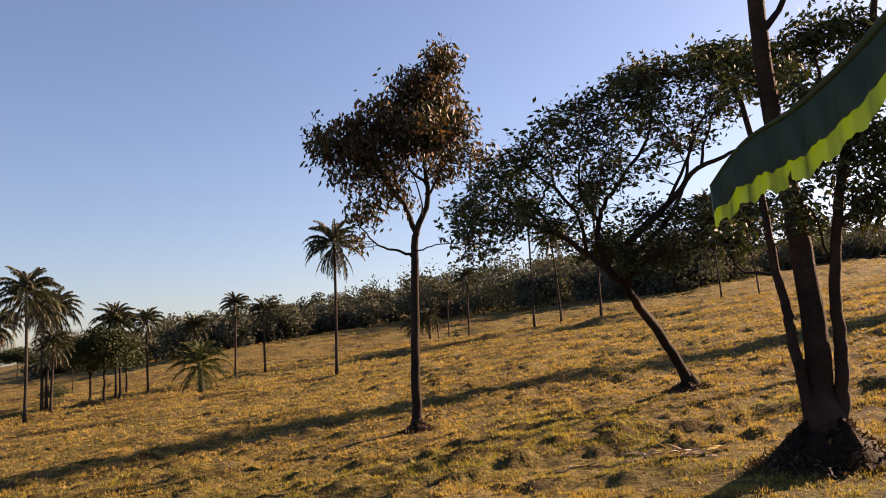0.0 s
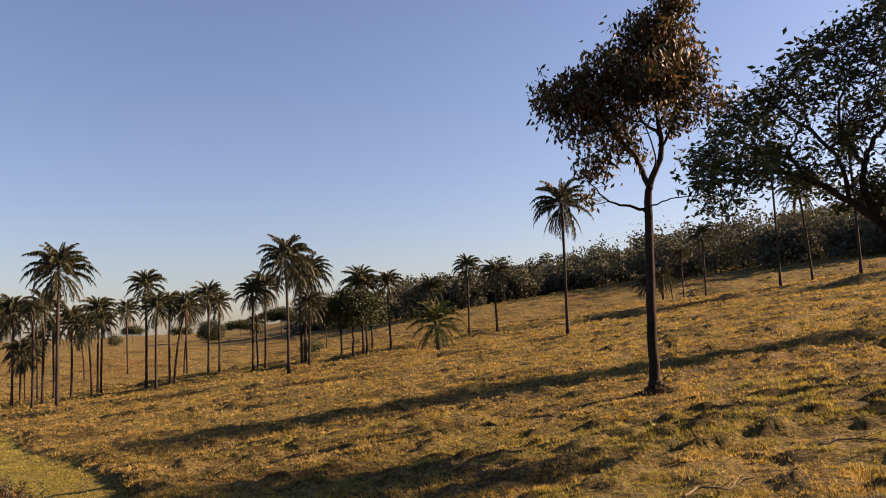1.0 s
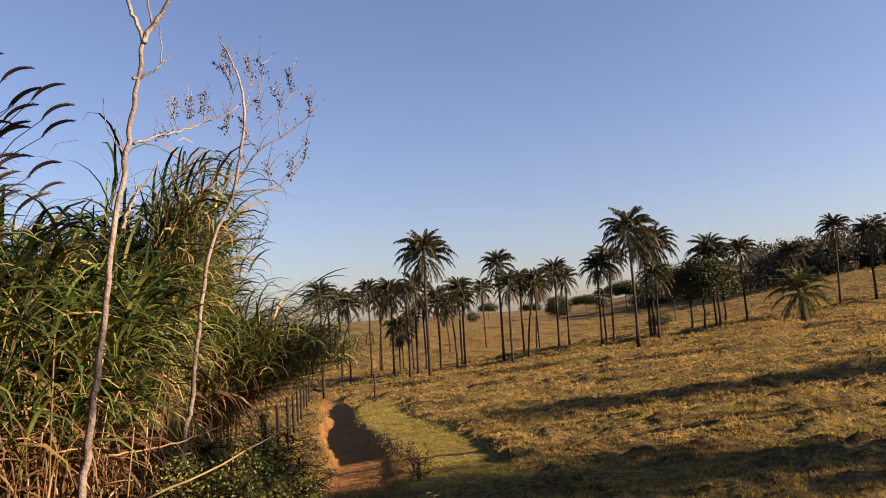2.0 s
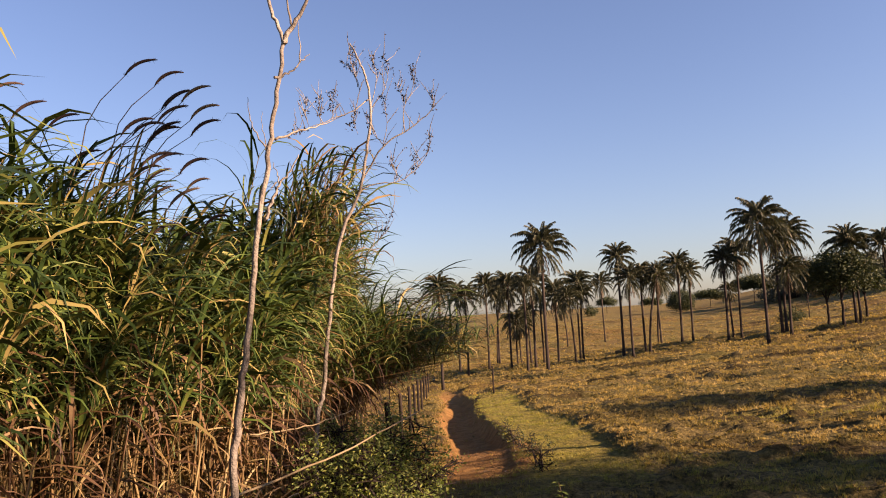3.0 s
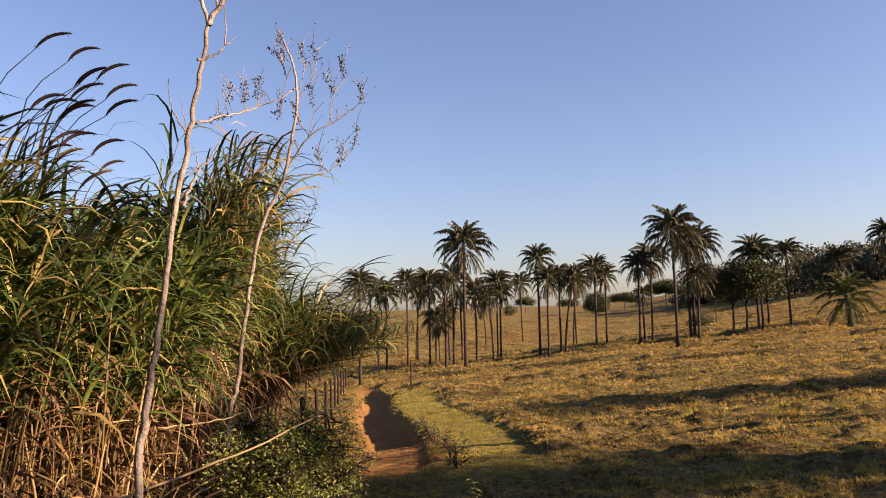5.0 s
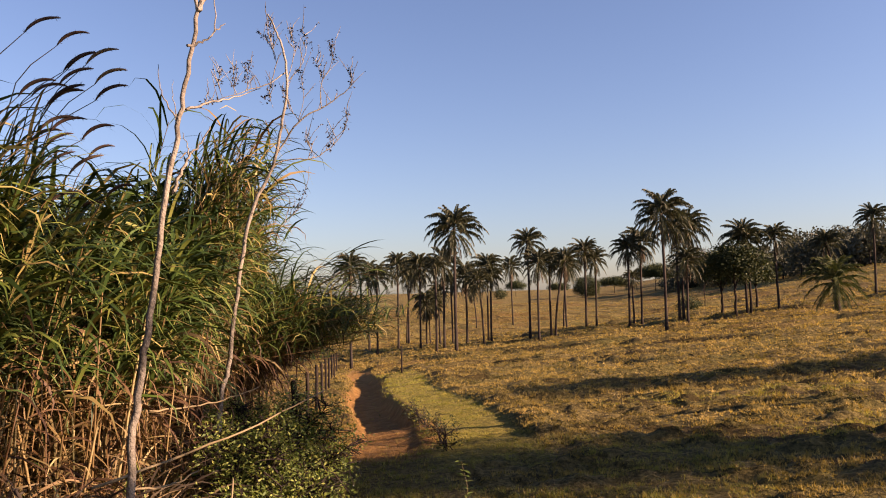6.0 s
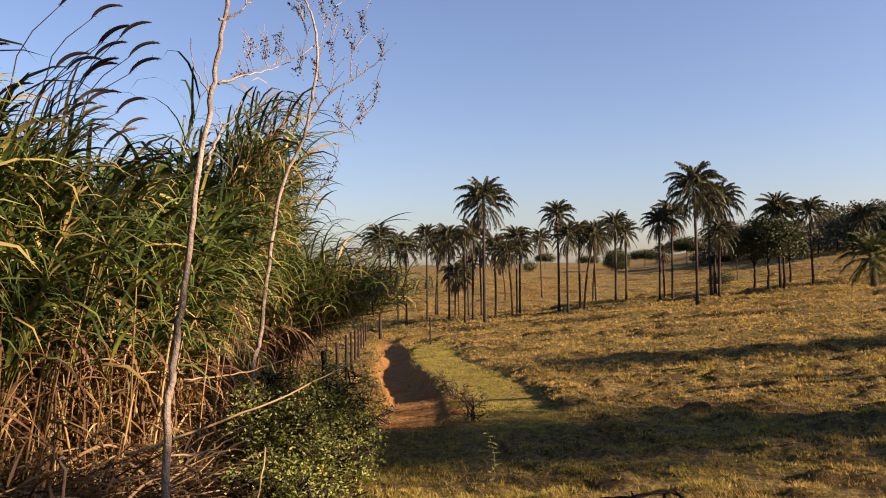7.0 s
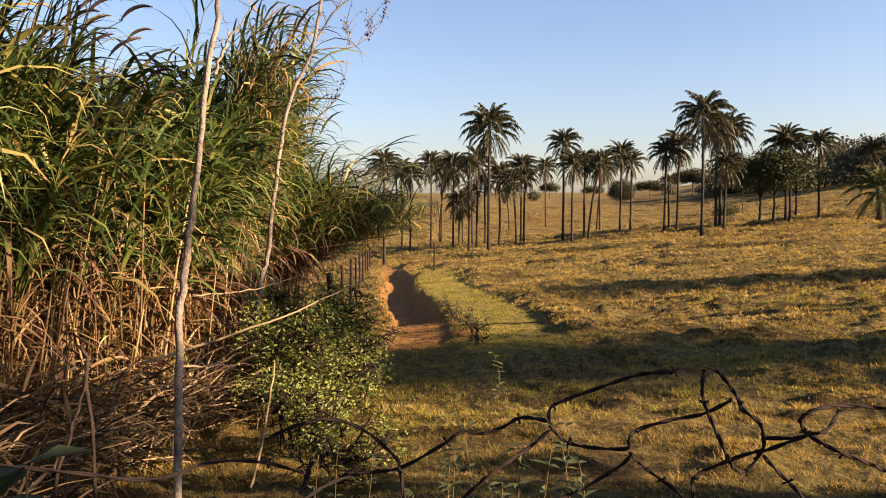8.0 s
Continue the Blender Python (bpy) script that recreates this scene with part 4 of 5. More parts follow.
def cane_thicket():
    rng, rs = random.Random(33), np.random.default_rng(33)
    ob = empty("cane_thicket", 0, 0, 0, "tall green elephant-grass thicket with dry straw-coloured lower leaves", "tall grass", kind="stuff")
    stems, spikes = Geo(), Geo()
    wind = ACROSS
    green, dry, hung = [], [], []

    def on(pts, u):
        k = min(len(pts) - 2, int(u * (len(pts) - 1)))
        return pts[k].lerp(pts[k + 1], u * (len(pts) - 1) - k)

    def level(a):
        return Vector((math.cos(a), math.sin(a), 0))

    def spike(top, way, lift, reach):
        """A bristly flower spike that arches over at the end of a thin stalk."""
        stalk = [top + Vector((0, 0, lift * u)) + way * (reach * u * u) for u in (0, 0.33, 0.66, 1)]
        stems.tube(stalk, [0.005, 0.004, 0.004, 0.003], 3, False)
        bend = rng.uniform(0.9, 1.5)
        q, line = stalk[-1], []
        for m in range(9):
            el = 1.0 - bend * m / 8
            line.append(q.copy())
            q = q + (way * math.cos(el) + Vector((0, 0, math.sin(el)))) * rng.uniform(0.03, 0.036)
        spikes.tube(line, [0.003, 0.008, 0.011, 0.012, 0.012, 0.012, 0.011, 0.008, 0.003], 6)
        for m in range(60):
            j = rng.randint(0, 7)
            spikes.leaf(line[j] + rand_way(rng) * 0.006, (rand_way(rng) + (line[j + 1] - line[j]) * 30).normalized(), rand_way(rng), 0.026, 0.004)

    for i in range(1780):
        over = i >= 1240
        s = rng.uniform(9.2, 15.4) if over else rng.uniform(1.2, 15.5)
        depth = rng.uniform(0.1, 1.2) if over else rng.random() ** 1.4 * 3.2
        x, y = fence_spot(s, thicket_front(s) - depth)
        z = ground_z(x, y)
        end = ease(11.5, 16.0, s)
        h = cane_height(s) * rng.uniform(0.86, 1.1) * (0.85 if depth < 0.3 else 1) + (1.0 if 8.9 < s < 9.7 and depth < 0.5 else 0)
        lean = wind * rng.uniform(0.0, 0.5) + ACROSS * (rng.gauss(0.05, 0.2) + 0.2 * end) + ALONG * rng.gauss(0.05, 0.18)
        if over:
            lean = ACROSS * rng.uniform(0.9, 2.4) * (0.45 + 0.75 * ease(9.5, 13.0, s)) + ALONG * rng.gauss(0, 0.25)
        sag = h * 0.3 * ease(9.5, 12.5, s) if over else 0.0
        pts = [Vector((x, y, z - 0.05)) + lean * (h * 0.32 * u * u) + Vector((0, 0, h * 0.86 * u - sag * u**3)) for u in (0, 0.25, 0.5, 0.75, 1)]
        stems.tube(pts, [0.012, 0.011, 0.010, 0.008, 0.004], 4, False)
        shade = ease(8.6, 10.2, s)
        many = 20 if over else 21
        for k in range(many):
            low = 0.58 if over else 0.55 if depth < 0.8 else 0.4 + 0.14 * shade
            u = low + (1 - low) * (k + rng.random()) / many
            way = (level(rng.uniform(0, 2 * math.pi)) + wind * 0.7).normalized()
            big = rng.random() < 0.5
            green.append((on(pts, u), way, rng.uniform(0.7, 1.35), rng.uniform(1.4, 3.0), rng.uniform(0.75, 1.15) if big else rng.uniform(0.45, 0.85) * (0.85 if over else 1), rng.uniform(0.03, 0.048) if big and not over else rng.uniform(0.018, 0.034)))
        for k in range(5 if s > 9.2 else 22 if depth < 1.2 else 6):
            u = rng.random() ** 1.1 * 0.72
            dry.append((on(pts, u), level(rng.uniform(0, 2 * math.pi)), rng.uniform(-0.6, 1.2), rng.uniform(0.5, 2.6), rng.uniform(0.3, 0.8), rng.uniform(0.008, 0.024)))
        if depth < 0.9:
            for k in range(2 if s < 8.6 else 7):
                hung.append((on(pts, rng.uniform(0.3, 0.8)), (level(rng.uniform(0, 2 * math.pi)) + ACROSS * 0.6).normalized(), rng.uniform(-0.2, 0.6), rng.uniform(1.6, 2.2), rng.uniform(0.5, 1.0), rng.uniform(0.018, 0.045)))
        if rng.random() < (0.2 if 5.0 < s < 6.6 and depth < 1.0 else 0.0):
            spike(pts[-1], (wind + ALONG * rng.uniform(-0.3, 0.3)).normalized(), rng.uniform(0.35, 0.7), rng.uniform(0.1, 0.35))
    # a sheaf of taller flowering canes that the wind bends over
    for i in range(17):
        s, depth = rng.uniform(5.2, 5.9), rng.uniform(0.1, 0.6)
        x, y = fence_spot(s, thicket_front(s) - depth)
        h = rng.uniform(2.9, 3.7)
        pts = [Vector((x, y, ground_z(x, y) - 0.05)) + wind * (0.6 * u**2.2) + Vector((0, 0, h * u)) for u in (0, 0.25, 0.5, 0.75, 1)]
        stems.tube(pts, [0.012, 0.011, 0.010, 0.008, 0.004], 4, False)
        for k in range(24):
            way = (level(rng.uniform(0, 2 * math.pi)) * 0.9 + wind).normalized()
            green.append((on(pts, rng.uniform(0.5, 0.95)), way, rng.uniform(0.7, 1.3), rng.uniform(1.2, 2.8), rng.uniform(0.4, 0.85), rng.uniform(0.016, 0.034)))
        spike(pts[-1], (wind + ALONG * rng.uniform(-0.25, 0.25)).normalized(), rng.uniform(0.25, 0.55), rng.uniform(0.15, 0.4))
    # a taller, yellower tuft blown over beside the slender sapling
    for i in range(120):
        s = rng.uniform(8.5, 10.2) if i < 80 else rng.uniform(10.0, 13.5)
        x, y = fence_spot(s, rng.uniform(-2.0, -1.45))
        h = rng.uniform(3.5, 4.5) - 0.4 * abs(s - 9.2) if i < 80 else rng.uniform(3.4, 4.0)
        pts = [Vector((x, y, ground_z(x, y) - 0.05)) + wind * (rng.uniform(0.5, 1.0) * u**2.2) + ALONG * (0.1 * u) + Vector((0, 0, h * u)) for u in (0, 0.25, 0.5, 0.75, 1)]
        stems.tube(pts, [0.012, 0.011, 0.010, 0.008, 0.004], 4, False)
        for k in range(12):
            way = (level(rng.uniform(0, 2 * math.pi)) * 1.2 + wind).normalized()
            row = (on(pts, rng.uniform(0.5, 1.0)), way, rng.uniform(0.5, 1.3), rng.uniform(1.2, 3.0), rng.uniform(0.5, 0.95), rng.uniform(0.022, 0.042))
            (dry if rng.random() < 0.16 else green).append(row)
    # long canes at the far end that the wind lays out over the field
    for i in range(30):
        s = rng.uniform(12.5, 16.0)
        x, y = fence_spot(s, rng.uniform(-1.6, -1.0))
        h, reach = rng.uniform(2.7, 3.35), rng.uniform(0.9, 2.2)
        pts = [Vector((x, y, ground_z(x, y) - 0.05)) + wind * (reach * u**2.4) + Vector((0, 0, h * (1.25 * u - 0.25 * u**3))) for u in (0, 0.25, 0.5, 0.75, 1)]
        stems.tube(pts, [0.012, 0.011, 0.010, 0.007, 0.003], 4, False)
        for k in range(12):
            way = (level(rng.uniform(0, 2 * math.pi)) * 0.6 + wind).normalized()
            row = (on(pts, rng.uniform(0.5, 1.0)), way, rng.uniform(0.0, 0.7), rng.uniform(0.6, 2.2), rng.uniform(0.4, 0.8), rng.uniform(0.018, 0.03))
            (dry if rng.random() < 0.2 else green).append(row)
    # dead tan stalks standing along the front
    stalks = Geo()
    for i in range(180):
        s = rng.uniform(2.4, 9.0)
        x, y = fence_spot(s, thicket_front(s) + rng.uniform(-0.5, 0.25))
        p, h, r = Vector((x, y, ground_z(x, y) - 0.05)), rng.uniform(0.9, 2.5), rng.uniform(0.006, 0.013)
        tilt = level(rng.uniform(0, 2 * math.pi)) * (0.16 * h)
        line = [p + tilt * u**1.5 + Vector((0, 0, h * u)) for u in (0, 0.35, 0.7, 1)]
        stalks.tube(line, [r, r, r * 0.85, r * 0.6], 5)
        for k in range(5):
            hung.append((on(line, rng.uniform(0.3, 0.98)), level(rng.uniform(0, 2 * math.pi)), rng.uniform(-0.3, 0.5), rng.uniform(1.0, 1.8), rng.uniform(0.3, 0.6), rng.uniform(0.014, 0.03)))
    # young shoots and broken stubble at the foot
    for i in range(2600):
        s = rng.uniform(2.5, 9.0)
        x, y = fence_spot(s, thicket_front(s) + rng.uniform(-0.7, 0.35))
        p = Vector((x, y, ground_z(x, y)))
        row = (p + Vector((0, 0, rng.uniform(0, 0.5))), level(rng.uniform(0, 2 * math.pi)), rng.uniform(0.5, 1.45), rng.uniform(0.3, 2.2), rng.uniform(0.25, 0.65), rng.uniform(0.009, 0.022))
        (green if rng.random() < 0.4 else dry).append(row)

    def sheet(name, rows, material, label, segs, roll):
        p, h = (np.array([tuple(row[k]) for row in rows]) for k in (0, 1))
        rest = np.array([row[2:] for row in rows])
        part(name, blades_mesh(name, p, h, rest[:, 0], rest[:, 1], rest[:, 2], rest[:, 3], material, rs, segs, roll), None, ob, label)

    sheet("leaf_blades", green, CANE_LEAF, "long arching green blades", 5, 0.5)
    sheet("dry_blades", dry, CANE_DRY, "withered straw and rust coloured blades", 4, 0.9)
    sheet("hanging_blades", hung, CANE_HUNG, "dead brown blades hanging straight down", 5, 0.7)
    part("stems", stems, CANE_STEM, ob, "jointed cane stems")
    part("dead_stalks", stalks, CANE_DRY, ob, "pale dead stalks")
    part("flower_spikes", spikes, PLUME, ob, "bristly brown arched flower spikes")


cane_thicket()


def litter():
    """Broken dry canes and straw in front of the thicket."""
    rng, rs = random.Random(8), np.random.default_rng(8)
    ob = empty("cane_litter", 0, 0, 0, "fallen dry canes and straw heaped before the thicket", "litter", kind="stuff")
    g = Geo()
    pp, hh = [], []
    for i in range(900):
        s = rng.uniform(2.0, 6.8) if i < 560 else rng.uniform(2.2, 9.5)
        x, y = fence_spot(s, thicket_front(s) + rng.uniform(-0.9, 1.15 - 0.06 * s))
        z = surface(x, y) + rng.uniform(0.02, 0.7) * (1 - ease(4.5, 8.5, s) * 0.6)
        a = rng.uniform(0, math.pi)
        d = Vector((math.cos(a), math.sin(a), rng.uniform(-0.12, 0.45))).normalized() * rng.uniform(0.3, 1.1)
        m = Vector((x, y, z))
        if i < 230:
            g.tube([m - d * 0.5, m + rand_way(rng) * 0.04, m + d * 0.5], [0.007, 0.008, 0.005], 5)
        for k in range(6):
            pp.append(tuple(m + rand_way(rng) * 0.22))
            hh.append((math.cos(a + rng.gauss(0, 0.9)), math.sin(a + rng.gauss(0, 0.9)), 0))
    n = len(pp)
    part("broken_canes", g, BAMBOO, ob)
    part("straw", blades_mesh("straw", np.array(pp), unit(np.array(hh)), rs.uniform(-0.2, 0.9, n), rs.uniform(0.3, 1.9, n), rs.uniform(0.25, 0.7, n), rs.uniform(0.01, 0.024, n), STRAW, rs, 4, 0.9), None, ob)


litter()


# ---- bare pale saplings ----
def sapling(x, y, trunk, limbs, r0, pods, label, seed, z0, size=1.0):
    """Joints are heights over z0; the stem goes down from there into the ground."""
    ob = empty("sapling", x, y, z0, label, "sapling", "bare saplings")
    ob.scale = (size, size, size)
    rng = random.Random(seed)
    g = Geo()
    low = (ground_z(x, y) - z0 - 0.15) / size
    limb(g, [(-0.02, -0.03, low)] + trunk, r0, r0 * 0.3, rng, 8, 0.009, 6)
    for joints, r in limbs:
        bg, pg = Geo(), Geo()
        line = limb(bg, joints, r * (0.75 if pods else 1), r * 0.25, rng, 5, 0.008, 5)
        branch = part("branch", bg, PALE_BARK, ob)
        if not pods:
            continue
        for k in range(3, len(line)):
            if rng.random() < 0.55:
                base = line[k]
                d = (rand_way(rng) * 0.6 + Vector((0.05, 0.1, 0.9))).normalized() * rng.uniform(0.1, 0.34)
                twig = [base, base + d * 0.5 + rand_way(rng) * 0.02, base + d]
                tg = Geo()
                tg.tube(twig, [0.005, 0.004, 0.002], 4, False)
                part("twig", tg, PALE_BARK, branch)
                for m in range(rng.randint(0, 3)):
                    q = twig[1].lerp(twig[2], rng.random())
                    pg.leaf(q, rand_way(rng), rand_way(rng), 0.028, 0.016)
        tip = line[-1]
        back = (line[-4] - tip).normalized()
        for m in range(44):
            q = tip + back * rng.uniform(-0.03, 0.22) + Vector((rng.gauss(0, 0.018), rng.gauss(0, 0.018), rng.gauss(0, 0.018)))
            pg.leaf(q, (rand_way(rng) + Vector((0, 0, -0.5))).normalized(), rand_way(rng), 0.036, 0.022)
        branch.data = bg.mesh("branch", PALE_BARK)
        tagged(part("raceme", pg, POD, branch, "dark upright raceme of small pods", False), kind="stuff")
    part("trunk", g, PALE_BARK, ob)


sapling(-4.0, 1.55, [(0, 0.0, 0.0), (0.02, 0.05, 0.49), (0.03, 0.09, 0.78), (0.06, 0.14, 1.23), (0.09, 0.2, 1.66), (0.11, 0.25, 2.0), (0.13, 0.31, 2.43), (0.1, 0.25, 2.64), (0.09, 0.21, 2.9), (0.05, 0.15, 3.3)], [
    ([(0.13, 0.31, 2.42), (0.16, 0.37, 2.53), (0.2, 0.43, 2.65), (0.24, 0.5, 2.9), (0.26, 0.55, 3.3)], 0.018),
    ([(0.12, 0.26, 2.22), (0.14, 0.33, 2.25), (0.17, 0.39, 2.31), (0.17, 0.39, 2.55)], 0.009),
    ([(0.17, 0.39, 2.31), (0.2, 0.44, 2.36)], 0.006),
    ([(0.16, 0.36, 2.52), (0.15, 0.33, 2.7), (0.15, 0.34, 3.0)], 0.008),
    ([(0.03, 0.21, 1.43), (0.05, 0.26, 1.56), (0.07, 0.29, 1.63), (0.09, 0.35, 1.71), (0.11, 0.39, 1.8)], 0.012),
    ([(0.07, 0.29, 1.63), (0.06, 0.28, 1.7), (0.05, 0.26, 1.76)], 0.005),
    ([(-0.03, 0.28, 1.82), (-0.06, 0.22, 1.94), (-0.07, 0.19, 2.04), (-0.07, 0.18, 2.15)], 0.006),
    ([(-0.03, 0.27, 1.83), (-0.04, 0.25, 1.96), (-0.04, 0.25, 2.07)], 0.004),
    ([(-0.03, 0.32, 1.91), (-0.14, 0.51, 2.0), (-0.24, 0.72, 2.09), (-0.32, 0.95, 2.2)], 0.009),
    ([(-0.12, 0.48, 1.99), (-0.11, 0.49, 2.07), (-0.12, 0.49, 2.14)], 0.004),
], 0.023, False, "tall bare sapling with pale smooth bark, forked above", 3, 0.77)
sapling(-7.05, 3.58, [(-0.06, 0.05, 0.02), (-0.04, 0.14, 0.4), (-0.01, 0.24, 1.2), (0.05, 0.38, 2.08), (0.16, 0.6, 2.62), (0.2, 0.71, 3.15), (0.21, 0.77, 3.58), (0.18, 0.75, 3.93), (0.12, 0.7, 4.17), (0.06, 0.62, 4.39)], [
    ([(0.1, 0.7, 2.79), (0.23, 0.9, 3.15), (0.38, 1.13, 3.32), (0.48, 1.26, 3.43), (0.58, 1.4, 3.59), (0.57, 1.39, 3.77)], 0.016),
    ([(0.08, 0.66, 2.66), (0.19, 0.83, 2.72), (0.31, 1.02, 2.72), (0.43, 1.19, 2.85), (0.53, 1.33, 3.07), (0.54, 1.35, 3.27)], 0.012),
    ([(0.37, 1.12, 3.32), (0.38, 1.12, 3.59), (0.45, 1.22, 3.84), (0.44, 1.21, 4.09)], 0.009),
    ([(0.38, 1.12, 3.62), (0.36, 1.1, 3.79), (0.34, 1.07, 3.86)], 0.005),
    ([(0.16, 0.79, 3.6), (0.25, 0.93, 3.8), (0.29, 0.99, 4.05), (0.26, 0.95, 4.21)], 0.009),
    ([(0.17, 0.8, 3.63), (0.21, 0.87, 3.94), (0.19, 0.84, 4.21)], 0.008),
    ([(0.23, 0.9, 3.15), (0.26, 0.95, 3.43), (0.25, 0.92, 3.76)], 0.007),
    ([(0.24, 0.91, 3.17), (0.17, 0.81, 3.32), (0.15, 0.77, 3.53)], 0.007),
    ([(0.16, 0.8, 3.74), (0.16, 0.58, 3.56), (0.13, 0.3, 3.43), (0.11, 0.03, 3.31), (0.11, -0.22, 3.21)], 0.012),
] + [
    ([(0.08, 0.65, 3.6), (0.1, 0.7, 3.87), (0.07, 0.64, 4.05), (0.01, 0.54, 4.18)], 0.008),
    ([(0.09, 0.68, 3.87), (0.08, 0.66, 4.08), (0.06, 0.62, 4.32)], 0.007),
    ([(0.03, 0.06, 3.34), (0.02, 0.03, 3.48), (0.02, 0.05, 3.66)], 0.005),
    ([(0.09, 0.18, 3.37), (0.09, 0.17, 3.51), (0.09, 0.18, 3.68)], 0.005),
    ([(0.16, 0.3, 3.42), (0.16, 0.29, 3.57), (0.16, 0.31, 3.73)], 0.005),
    ([(0.33, 1.05, 2.73), (0.3, 1.01, 2.86), (0.28, 0.98, 2.99)], 0.004),
    ([(0.44, 1.2, 2.86), (0.42, 1.19, 2.97), (0.43, 1.2, 3.05)], 0.004),
    ([(0.11, 0.7, 1.92), (0.17, 0.81, 2.04), (0.21, 0.88, 2.17), (0.26, 0.94, 2.33)], 0.006),
    ([(0.08, 0.66, 3.3), (0.06, 0.62, 3.44), (0.07, 0.65, 3.57)], 0.004),
], 0.031, True, "slender pale sapling with bare twigs and dark seed pods", 4, 0.6, 0.92)


# ---- fence ----
def fence_post(s, c, h, r, lean, label="weathered dark wooden fence post on the grassy verge"):
    x, y = fence_spot(s, c)
    ob = empty("fence_post", x, y, ground_z(x, y), label, "fence post", "fence posts")
    g = Geo()
    g.tube([(0, 0, -0.3), (lean * 0.3, 0, h * 0.3), (lean * 0.7, 0.01, h * 0.7), (lean, 0, h - 0.02), (lean, 0, h)], [r, r * 0.97, r * 0.92, r * 0.9, r * 0.6], 9)
    part("stake", g, BARK, ob)
    w = Geo()
    for k in (0.3, 0.62, 0.92):
        w.tube([Vector((lean * k + r * 1.1 * math.cos(a), r * 1.1 * math.sin(a), h * k + 0.004 * a)) for a in np.linspace(0, 6.5, 12)], [0.003] * 12, 4)
    part("wire_tie", w, WIRE, ob)
    return Vector((x + lean, y, ground_z(x, y) + h))


POSTS = [(13.4, -0.48, 1.02), (16.2, -0.32, 1.05), (18.9, -0.15, 1.1), (21.5, -0.02, 1.05), (24.2, 0.1, 1.1), (27.0, 0.22, 1.05), (30.0, 0.36, 1.1), (33.5, 0.5, 1.05), (37.0, 0.66, 1.1)]
tops = [fence_post(s, c, h, 0.055 if i == 0 else 0.04, 0.03 * math.sin(7 * s)) for i, (s, c, h) in enumerate(POSTS)]
fence_post(29.5, 3.0, 1.15, 0.035, 0.0, "thin grey stake standing alone beside the path")


def fence_wires():
    ob = empty("fence_wire", 0, 0, 0, "slack barbed wire strung from post to post", "wire")
    for k in (0.12, 0.45, 0.75):
        for a, b in zip(tops[:-1], tops[1:]):
            g = Geo()
            p, q = a - Vector((0, 0, k)), b - Vector((0, 0, k))
            line = [p.lerp(q, u) - Vector((0, 0, 0.16 * u * (1 - u))) for u in np.linspace(0, 1, 7)]
            g.tube(line, [0.0028] * 7, 4)
            part("strand", g, WIRE, ob)


fence_wires()


def fallen_pole(a, b, r, label, seed):
    a, b = Vector(a), Vector(b)
    rng = random.Random(seed)
    g = Geo()
    n = 14
    line = [a.lerp(b, i / n) + Vector((0, 0, -0.05 * math.sin(math.pi * i / n))) + rand_way(rng) * 0.008 for i in range(n + 1)]
    rad = [r * (1 - 0.35 * i / n) * (1.12 if i % 2 else 1.0) for i in range(n + 1)]
    g.tube(line, rad, 7)
    ob = empty("pole", *a, label, "pole", "fallen poles")
    p = part("shaft", g, BAMBOO, ob)
    p.location = -a


# ends set on the camera's sight lines, near enough to show before the bush
fallen_pole((-4.52, 1.54, 0.61), (-6.57, 4.50, 0.72), 0.009, "long straw-coloured dry pole across the front of the bush", 1)
fallen_pole((-6.54, 2.69, 0.72), (-6.85, 3.9, 0.78), 0.008, "short grey broken cane lying in the weeds", 2)
fallen_pole((-4.85, 1.85, 0.5), (-4.97, 2.38, 0.5), 0.008, "short pale broken cane propped in the weeds", 3)
fallen_pole((-4.3, 2.1, -0.2), (-4.9, 2.6, 0.42), 0.009, "short pale broken cane propped in the weeds", 4)


# ---- leafy bushes and weeds along the fence ----
def leafy_bush(x, y, blobs, seed, leaf=0.04, per=2300, label="bright green leafy bush tangled into the fence", material=None):
    z = ground_z(x, y)
    ob = empty("bush", x, y, z, label, "bush", "fence-side bushes")
    rng, rs = random.Random(seed), np.random.default_rng(seed)
    g = Geo()
    lines = []
    for bx, by, bz, rx, rz, fill in blobs:
        for k in range(4):
            end = Vector((bx, by, bz)) + rand_way(rng) * rx * 0.6
            lines.append(limb(g, [(rng.uniform(-0.1, 0.1) + bx * 0.3, rng.uniform(-0.1, 0.1) + by * 0.3, ground_z(x + bx * 0.3, y + by * 0.3) - z - 0.05), (bx * 0.6, by * 0.6, bz * 0.55), end], 0.011, 0.003, rng, 5, 0.02, 4))
    crown("foliage", blobs, rs, per, leaf, material or LEAF_BUSH, ob, 0.1, g, lines, 0.2)
    part("branchwork", g, BARK, ob)


leafy_bush(-7.1, 4.35, [(0.1, 0.1, 0.92, 0.5, 0.3, 0.9), (0, 0, 0.62, 0.5, 0.32, 1.0), (-0.4, -0.3, 0.9, 0.4, 0.25, 0.9), (0.4, 0.35, 0.5, 0.4, 0.35, 0.9), (-0.9, 0.1, 0.75, 0.35, 0.25, 0.8)], 51)
leafy_bush(-6.0, 3.5, [(-0.1, 0.1, 0.8, 0.4, 0.28, 0.9), (0, 0, 0.45, 0.42, 0.35, 1.1), (0.25, 0.35, 0.35, 0.35, 0.3, 1.0), (-0.35, 0.3, 0.55, 0.4, 0.3, 1.0)], 52)
leafy_bush(-5.2, 2.95, [(0, 0, 0.3, 0.32, 0.28, 1.0), (0.2, 0.2, 0.25, 0.3, 0.22, 0.8), (-0.2, -0.15, 0.45, 0.3, 0.25, 0.6)], 53, 0.038, 2200, "low green weeds sprawling at the fence foot")
